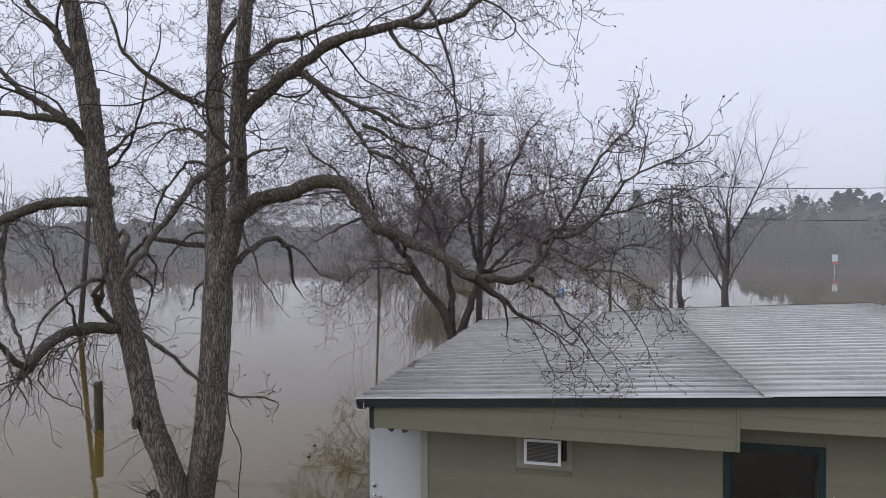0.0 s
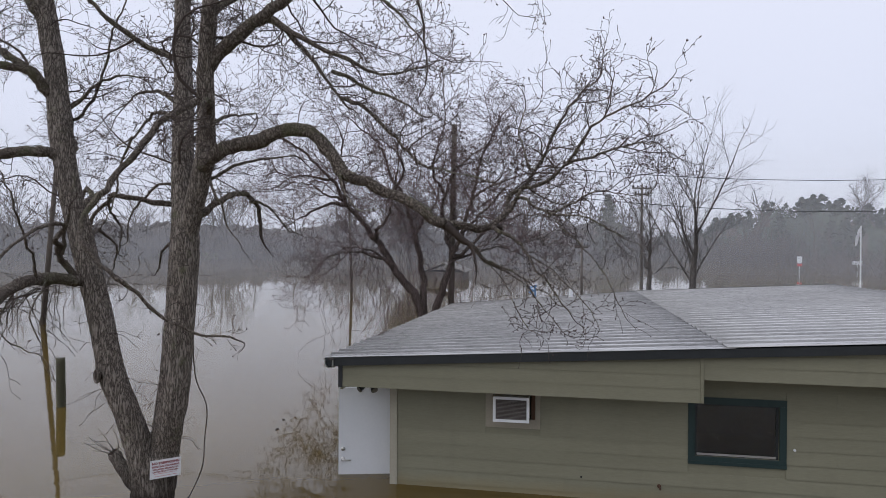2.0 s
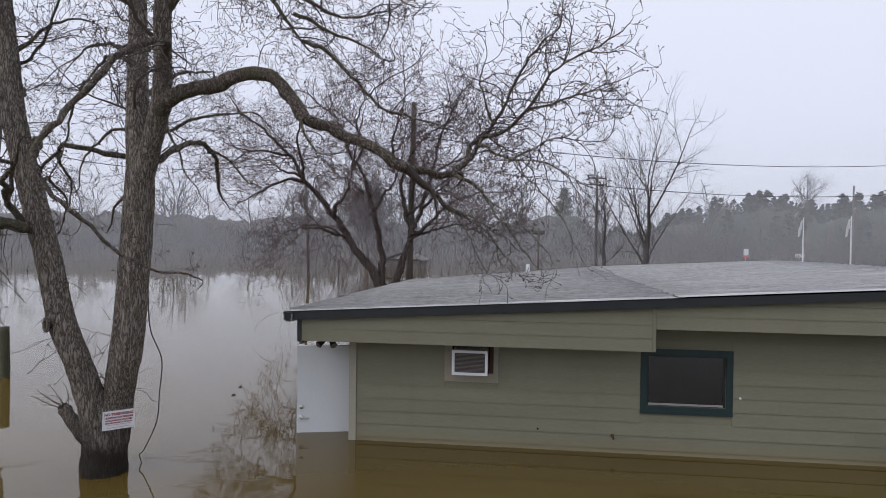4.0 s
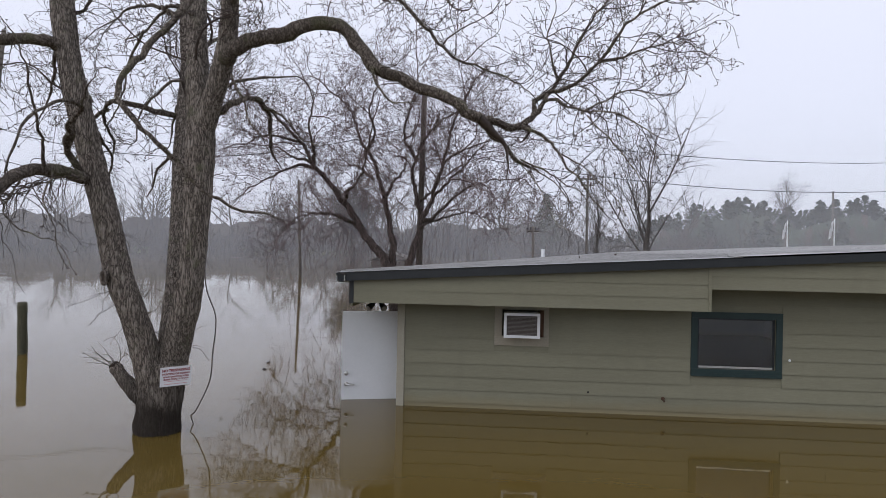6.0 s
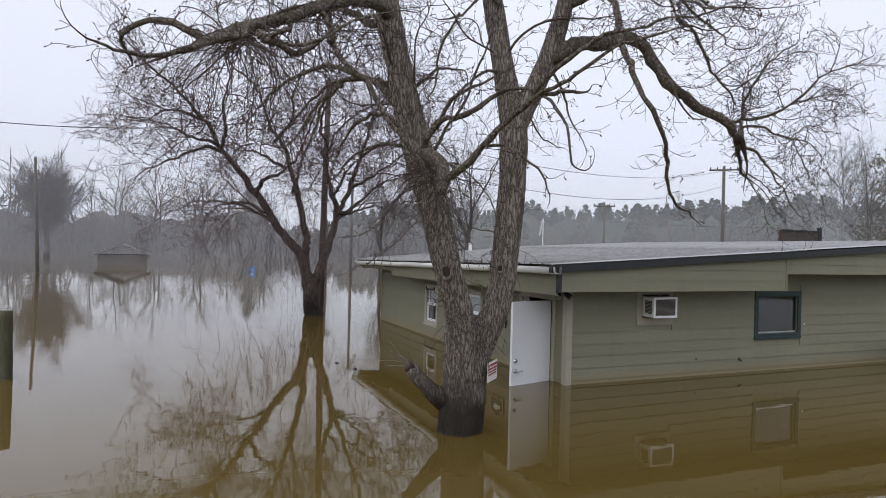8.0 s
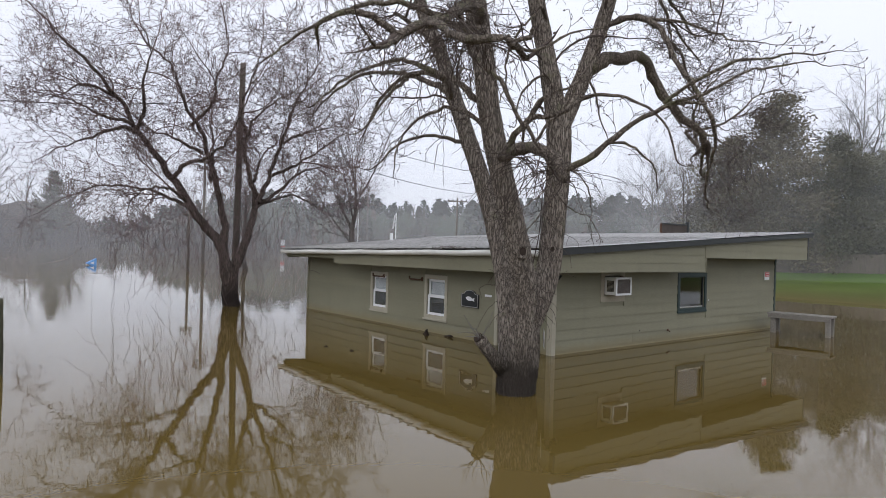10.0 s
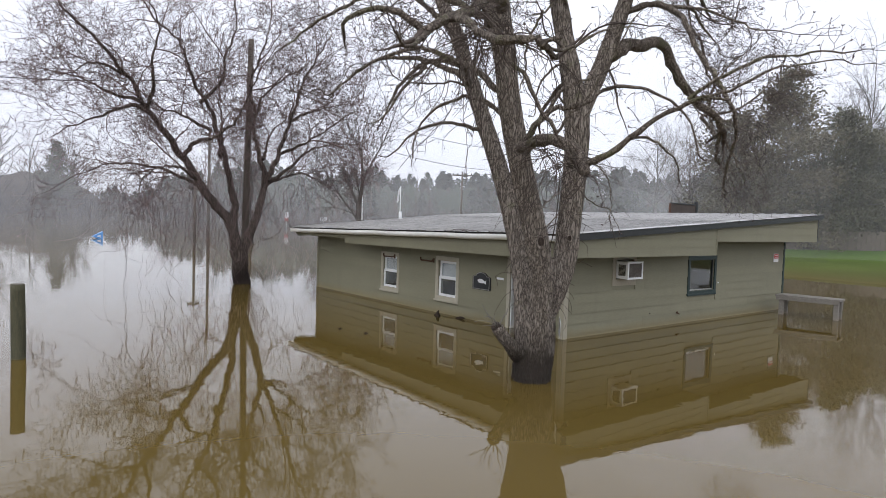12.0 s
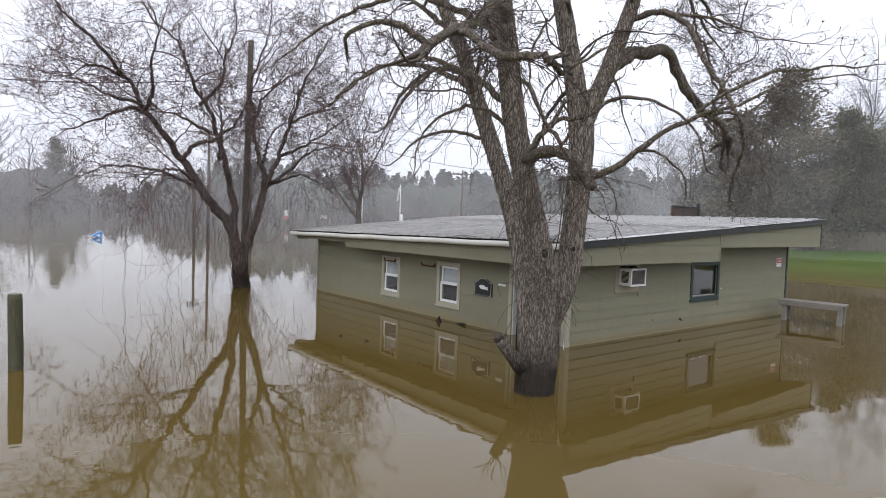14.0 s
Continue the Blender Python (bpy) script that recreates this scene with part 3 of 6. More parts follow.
def roof():
    deck = part("roof", prism([(RX0 + 0.06, 0), (RX1 - 0.12, 0), (RX1 - 0.12, 0.03), (RX0 + 0.06, 0.03)], 1, RY0 + 0.11, RY1 - 0.06), DARK, house, "grey corrugated metal roof")
    for v in deck.data.vertices:
        wx, wy = v.co.x, v.co.y
        v.co.z = roof_z(wx, wy) - 0.05 + v.co.z
    pitch, per = 0.305, 3
    prof = [(0.0, 0.0), (0.075, 0.0), (0.085, 0.004), (0.098, 0.004), (0.108, 0.0), (0.195, 0.0), (0.205, 0.004), (0.218, 0.004), (0.228, 0.0), (0.244, 0.0), (0.262, 0.024), (0.287, 0.024)]
    random.seed(11)
    for course in range(2):
        xa, xb = ((RX0, 2.36), (2.28, RX1))[course]
        y = RY0
        while y < RY1 - 0.01:
            lift = 0.010 * course + random.uniform(0, 0.003)
            ex = random.uniform(-0.02, 0.02)
            cols = [(y + r * pitch + u, h) for r in range(per) for u, h in prof] + [(y + per * pitch, 0.0)]
            cols = [(min(v, RY1), h) for v, h in cols]
            nx = 5
            verts, faces, w = [], [], len(cols)
            for i in range(nx):
                x = (xa + (ex if course == 0 else 0)) + (xb + (ex if course == 1 else 0) - xa) * i / (nx - 1)
                verts += [(x, v, roof_z(x, v) + h + lift) for v, h in cols]
            verts += [(p[0], p[1], p[2] - 0.004) for p in verts]
            o = nx * w
            for i in range(nx - 1):
                for j in range(w - 1):
                    q = (i * w + j, (i + 1) * w + j, (i + 1) * w + j + 1, i * w + j + 1)
                    faces += [q, tuple(o + k for k in q[::-1])]
            for j in range(w - 1):
                faces += [(j, j + 1, o + j + 1, o + j), ((nx - 1) * w + j + 1, (nx - 1) * w + j, o + (nx - 1) * w + j, o + (nx - 1) * w + j + 1)]
            faces += [(i * w, o + i * w, o + (i + 1) * w, (i + 1) * w) for i in range(nx - 1)]
            sheet = raw("roof_sheet", verts, faces, (ROOF_OLD, ROOF)[course], deck, smooth=False)
            sheet.data.materials.append((RIB_SHADE_GRIME, RIB_SHADE_GRIME_THIN)[course])
            # darker colour on the rising south face of each rib: painted shade mixed with dirt
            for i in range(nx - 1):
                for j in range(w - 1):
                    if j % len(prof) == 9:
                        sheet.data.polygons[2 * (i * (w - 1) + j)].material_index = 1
            y += per * pitch
    return deck


ROOF_DECK = roof()
part("vent_pipe", rod((0.63, 16.5, roof_z(0.63, 16.5) - 0.05), (0.63, 16.5, roof_z(0.63, 16.5) + 0.23), 0.05, sides=16), WHITE_PAINT, house, "white plastic vent pipe")
part("flashing", rod((0.63, 16.5, roof_z(0.63, 16.5) - 0.02), (0.63, 16.5, roof_z(0.63, 16.5) + 0.04), 0.12, 0.06, 16), STEEL, house)


def frame_bm(axis, out, hole, lo, hi):
    """Four frame pieces round a hole, lying between depths lo and hi."""
    bm = bmesh.new()
    a0, a1, z0, z1 = out
    h0, h1, g0, g1 = hole
    for p in ((a0, a1, g1, z1), (a0, a1, z0, g0), (a0, h0, g0, g1), (h1, a1, g0, g1)):
        if axis == 0:
            add_box(bm, (p[0], lo, p[2]), (p[1], hi, p[3]), 0.003)
        else:
            add_box(bm, (lo, p[0], p[2]), (hi, p[1], p[3]), 0.003)
    return bm


def front_window():
    w = part("window", frame_bm(0, WIN_OUT, WIN, Y0 - 0.012, Y0 + 0.012), GREEN_FRAME, house, "fixed window with wide dark green frame")
    inner = (WIN[0] + 0.028, WIN[1] - 0.028, WIN[2] + 0.028, WIN[3] - 0.02)
    part("sash", frame_bm(0, WIN, inner, Y0 + 0.03, Y0 + 0.06), BLACK_METAL, w, "dark metal sash")
    # sash is dark elsewhere; this bright strip puts its bottom highlight into the material
    part("sash_highlight_rail", box((inner[0], Y0 + 0.024, inner[2] - 0.02), (inner[1], Y0 + 0.029, inner[2] + 0.006), 0.001), STEEL, w, "bright aluminium bottom rail carrying the sash highlight")
    pane = part("pane", box((inner[0], Y0 + 0.043, inner[2]), (inner[1], Y0 + 0.047, inner[3])), GLASS, w)
    pane.visible_shadow = False
    part("sill", box((WIN_OUT[0], Y0 - 0.022, WIN_OUT[2] - 0.012), (WIN_OUT[1], Y0 - 0.013, WIN_OUT[2] + 0.03), 0.003), GREEN_FRAME, w)


def side_window(h):
    out = (h[0] - 0.08, h[1] + 0.08, h[2] - 0.09, h[3] + 0.09)
    w = part("window", frame_bm(1, out, h, X0 - 0.012, X0 + 0.012), TRIM, house, "white double-hung window with pale trim")
    mid = (h[2] + h[3]) / 2 + 0.02
    for name, z0, z1, dx in (("upper_sash", mid - 0.02, h[3], 0.05), ("lower_sash", h[2], mid + 0.02, 0.025)):
        s = part(name, frame_bm(1, (h[0], h[1], z0, z1), (h[0] + 0.05, h[1] - 0.05, z0 + 0.05, z1 - 0.05), X0 + dx, X0 + dx + 0.024), WHITE_PAINT, w, "white vinyl sash")
        pane = part("pane", box((X0 + dx + 0.010, h[0] + 0.05, z0 + 0.05), (X0 + dx + 0.014, h[1] - 0.05, z1 - 0.05)), GLASS, w)
        pane.visible_shadow = False
    part("upper_panel", box((X0 + 0.085, h[0] + 0.03, mid + 0.01), (X0 + 0.090, h[1] - 0.03, h[3] - 0.03), 0.001), FLAG, w, "pale panel behind the upper sash")
    part("sill", box((X0 - 0.03, out[0] - 0.02, out[2] - 0.02), (X0 - 0.013, out[1] + 0.02, out[2] + 0.02), 0.003), TRIM, w)


front_window()
for hole in SW:
    side_window(hole)


def door():
    d = part("door", frame_bm(1, (8.52, 9.57, -1.2, 1.30), (DOOR[0], DOOR[1], -1.2, DOOR[3]), X0 - 0.016, X0 + 0.012), TRIM, house, "white metal door standing open")
    part("door_stop", box((X0 + 0.02, DOOR[1] - 0.02, -1.2), (X0 + 0.12, DOOR[1] - 0.002, 1.22)), WHITE_PAINT, d)
    hinge = Vector((X0 - 0.035, 8.615, 0))
    turn = Matrix.Translation(hinge) @ Matrix.Rotation(math.atan2(-0.20, -0.78), 4, "Z")
    bm = box((0.0, -0.022, -0.8), (0.80, 0.022, 1.215), 0.003)
    bmesh.ops.transform(bm, matrix=turn, verts=bm.verts)
    leaf = part("door_leaf", bm, WHITE_PAINT, d, "plain white steel door leaf")
    for name, z, r in (("deadbolt", 0.36, 0.030), ("lever", 0.215, 0.030)):
        for side in (-1, 1):
            bm = rod((0.735, side * 0.02, z), (0.735, side * 0.042, z), r, r * 0.9, 18)
            if name == "lever":
                other = rod((0.735, side * 0.04, z), (0.735, side * 0.075, z), 0.011)
                third = rod((0.745, side * 0.07, z), (0.625, side * 0.07, z - 0.004), 0.010, 0.008)
                for o in (other, third):
                    me = bpy.data.meshes.new("m")
                    o.to_mesh(me)
                    o.free()
                    bm.from_mesh(me)
            bmesh.ops.transform(bm, matrix=turn, verts=bm.verts)
            part(name, bm, STEEL, d, "satin steel door hardware", smooth=True)
    for z in (0.98, 0.12):
        bm = rod((0.0, 0.0, z - 0.05), (0.0, 0.0, z + 0.05), 0.010)
        bmesh.ops.transform(bm, matrix=turn, verts=bm.verts)
        part("hinge", bm, STEEL, d)


door()


def joined(*bms):
    bm = bms[0]
    for o in bms[1:]:
        me = bpy.data.meshes.new("m")
        o.to_mesh(me)
        o.free()
        bm.from_mesh(me)
    return bm


def air_conditioner():
    part("ac_surround", frame_bm(0, AC_OUT, AC, Y0 - 0.010, Y0 + 0.012), TRIM_TAN, house, "tan boards framing the air conditioner")
    part("filler_board", box((0.052, Y0 - 0.004, 0.967), (0.103, Y0 + 0.02, 1.318), 0.002), RUST, house, "dark red-brown filler board")
    a = thing("air_conditioner", "white window air conditioner set through the wall", "air conditioner", (-0.19, Y0, 1.0))
    y0, y1 = 7.97, 8.35
    part("case", joined(box((-0.415, y0 + 0.012, 0.985), (0.035, y1, 1.295), 0.006)), WHITE_METAL, a, "off-white sheet metal case")
    part("front_frame", frame_bm(0, (-0.42, 0.04, 0.98, 1.30), (-0.385, 0.005, 1.015, 1.265), y0 - 0.004, y0 + 0.011), WHITE_PAINT, a)
    g = part("grille", box((-0.384, y0 + 0.004, 1.016), (0.004, y0 + 0.010, 1.264)), BROWN_PANEL, a)
    for k in range(14):
        part("slat", box((-0.384, y0 - 0.002, 1.026 + 0.0168 * k), (0.004, y0 + 0.003, 1.030 + 0.0168 * k)), GREY_WOOD, g)
    side = part("side_grille", box((-0.4165, y0 + 0.05, 1.04), (-0.4155, y0 + 0.20, 1.24)), DARK, a)
    for k in range(9):
        part("louver", box((-0.420, y0 + 0.055, 1.05 + 0.021 * k), (-0.417, y0 + 0.195, 1.058 + 0.021 * k)), TRIM_TAN, side)


air_conditioner()


# ---- trees ----
def spline(points, n):
    """A smooth line of n points through the given ones."""
    p = np.array(points, float)
    if len(p) == 2:
        return p[0] + (p[1] - p[0]) * np.linspace(0, 1, n)[:, None]
    q = np.vstack([2 * p[0] - p[1], p, 2 * p[-1] - p[-2]])
    out = []
    for s in np.linspace(0, len(p) - 1 - 1e-6, n):
        i = int(s)
        u = s - i
        a, b0, c0, d = q[i], q[i + 1], q[i + 2], q[i + 3]
        out.append(0.5 * (2 * b0 + (c0 - a) * u + (2 * a - 5 * b0 + 4 * c0 - d) * u * u + (3 * b0 - a - 3 * c0 + d) * u ** 3))
    return np.array(out)


class Wood:
    """Collects tubes for one mesh."""
    def __init__(self):
        self.v, self.f, self.n = [], [], 0

    def tube(self, pts, rad, sides, rough=0.0, cap=True):
        pts, rad = np.asarray(pts, float), np.asarray(rad, float)
        k = len(pts)
        t = np.gradient(pts, axis=0)
        t /= np.linalg.norm(t, axis=1)[:, None] + 1e-9
        mean = pts[-1] - pts[0]
        ref = np.eye(3)[np.argmin(np.abs(mean))]
        u = np.cross(t, ref)
        u /= np.linalg.norm(u, axis=1)[:, None] + 1e-9
        w = np.cross(t, u)
        ang = np.linspace(0, 2 * np.pi, sides, endpoint=False)
        r = rad[:, None] * np.ones(sides)
        if rough:
            s = np.r_[0, np.cumsum(np.linalg.norm(np.diff(pts, axis=0), axis=1))]
            for i in range(k):
                for j in range(sides):
                    a = ang[j]
                    cx, cy = math.cos(a), math.sin(a)
                    ridge = 0.7 - 2.4 * abs(noise.noise((cx * 5.5, cy * 5.5, s[i] * 3.0 + pts[0][0]))) + 0.5 * noise.noise((cx * 12, cy * 12, s[i] * 7 + 7))
                    lump = noise.noise((cx * 1.1, cy * 1.1, s[i] * 1.7 + 3 + pts[0][1]))
                    r[i, j] *= 1 + rough * (ridge + 1.2 * lump)
        ring = pts[:, None, :] + r[:, :, None] * (np.cos(ang)[None, :, None] * u[:, None, :] + np.sin(ang)[None, :, None] * w[:, None, :])
        self.v.append(ring.reshape(-1, 3))
        i = np.arange(k - 1)[:, None] * sides
        j = np.arange(sides)[None, :]
        j2 = (j + 1) % sides
        quads = np.stack([i + j, i + j2, i + sides + j2, i + sides + j], -1).reshape(-1, 4) + self.n
        self.f += quads.tolist()
        if cap:
            self.f.append([self.n + (k - 1) * sides + q for q in range(sides)])
        self.n += k * sides

    def bud(self, p, d, size):
        """A small pointed bud."""
        d = np.asarray(d) / (np.linalg.norm(d) + 1e-9)
        ref = np.array([0.3, 0.5, 0.8])
        u = np.cross(d, ref)
        u /= np.linalg.norm(u) + 1e-9
        w = np.cross(d, u)
        p = np.asarray(p)
        a, m = size * 0.30, p + d * size * 0.4
        self.v.append(np.array([p, m + u * a, m + w * a, m - u * a, m - w * a, p + d * size]))
        q = self.n
        self.f += [[q, q + 2, q + 1], [q, q + 3, q + 2], [q, q + 4, q + 3], [q, q + 1, q + 4], [q + 5, q + 1, q + 2], [q + 5, q + 2, q + 3], [q + 5, q + 3, q + 4], [q + 5, q + 4, q + 1]]
        self.n += 6

    def make(self, name, mat, parent, label="", smooth_faces=True):
        return raw(name, np.vstack(self.v), self.f, mat, parent, label, smooth_faces)


def unit(v):
    return v / (np.linalg.norm(v) + 1e-9)


def branch(wood, buds, rng, start, d, length, r0, level, style, last=0):
    """A winding branch that forks on down to twigs and buds."""
    seg = style["seg"][level]
    pts, d = [np.asarray(start, float)], unit(np.asarray(d, float))
    bend = rng.normal(0, style["wander"][level], 3)
    for i in range(seg):
        bend = 0.55 * bend + rng.normal(0, style["wander"][level], 3)
        pull = style["pull"][level]
        d = unit(d + bend + np.array([0, 0, pull * (1 + i / seg)]))
        pts.append(pts[-1] + d * length / seg)
    pts = np.array(pts)
    tip = max(style["tip"], 0.3 * r0) if level < style["levels"] else style["tip"]
    rad = np.linspace(r0, tip, seg + 1)
    wood.tube(pts, rad, style["sides"][level], cap=False)
    if level >= style["levels"]:
        if buds is not None and rng.random() < style["bud"]:
            for _ in range(1 + int(rng.random() < 0.45)):
                buds.bud(pts[-1], d + rng.normal(0, 0.6, 3), style["bud_size"] * rng.uniform(0.6, 1.4))
            if rng.random() < 0.5:
                k = rng.integers(1, seg)
                buds.bud(pts[k], d + rng.normal(0, 0.8, 3), style["bud_size"] * rng.uniform(0.5, 1.1))
        return
    children(wood, buds, rng, pts, rad, level + 1, style, length)


def children(wood, buds, rng, pts, rad, level, style, length, first=0.15, dense=1.0):
    k = len(pts) - 1
    lo, hi = style["len"][level]
    count = max(1, int(round(length / style["gap"][level] * dense * rng.uniform(0.8, 1.2))))
    for c in range(count):
        s = first + (1 - first) * (c + rng.random()) / count
        i = min(k - 1, int(s * k))
        u = s * k - i
        p = pts[i] * (1 - u) + pts[i + 1] * u
        t = unit(pts[i + 1] - pts[i])
        side = unit(np.cross(t, rng.normal(0, 1, 3)))
        side[2] += style["rise"][level]
        ang = rng.uniform(*style["fork"])
        d = math.cos(ang) * t + math.sin(ang) * unit(side)
        ln = rng.uniform(lo, hi) * (1.15 - 0.5 * s)
        r = min(0.75 * (rad[i] * (1 - u) + rad[i + 1] * u), ln * style["thick"])
        branch(wood, buds, rng, p, d, ln, max(r, style["tip"]), level, style)
    if level <= style["levels"]:
        branch(wood, buds, rng, pts[-1], pts[-1] - pts[-2], rng.uniform(lo, hi) * 0.8, rad[-1], level, style)


NEAR = {"levels": 4, "seg": [8, 12, 9, 6, 3], "wander": [0.1, 0.20, 0.23, 0.24, 0.2], "pull": [0, 0.01, 0.0, 0.0, 0.03], "sides": [8, 6, 4, 3, 3],
        "tip": 0.0023, "bud": 0.85, "bud_size": 0.022, "len": [(0, 0), (0.7, 1.9), (0.35, 0.95), (0.15, 0.45), (0.06, 0.18)],
        "gap": [1, 0.38, 0.21, 0.13, 0.11], "rise": [0, 0.15, 0.1, 0.1, 0.2], "fork": (0.5, 1.2), "thick": 0.0105}


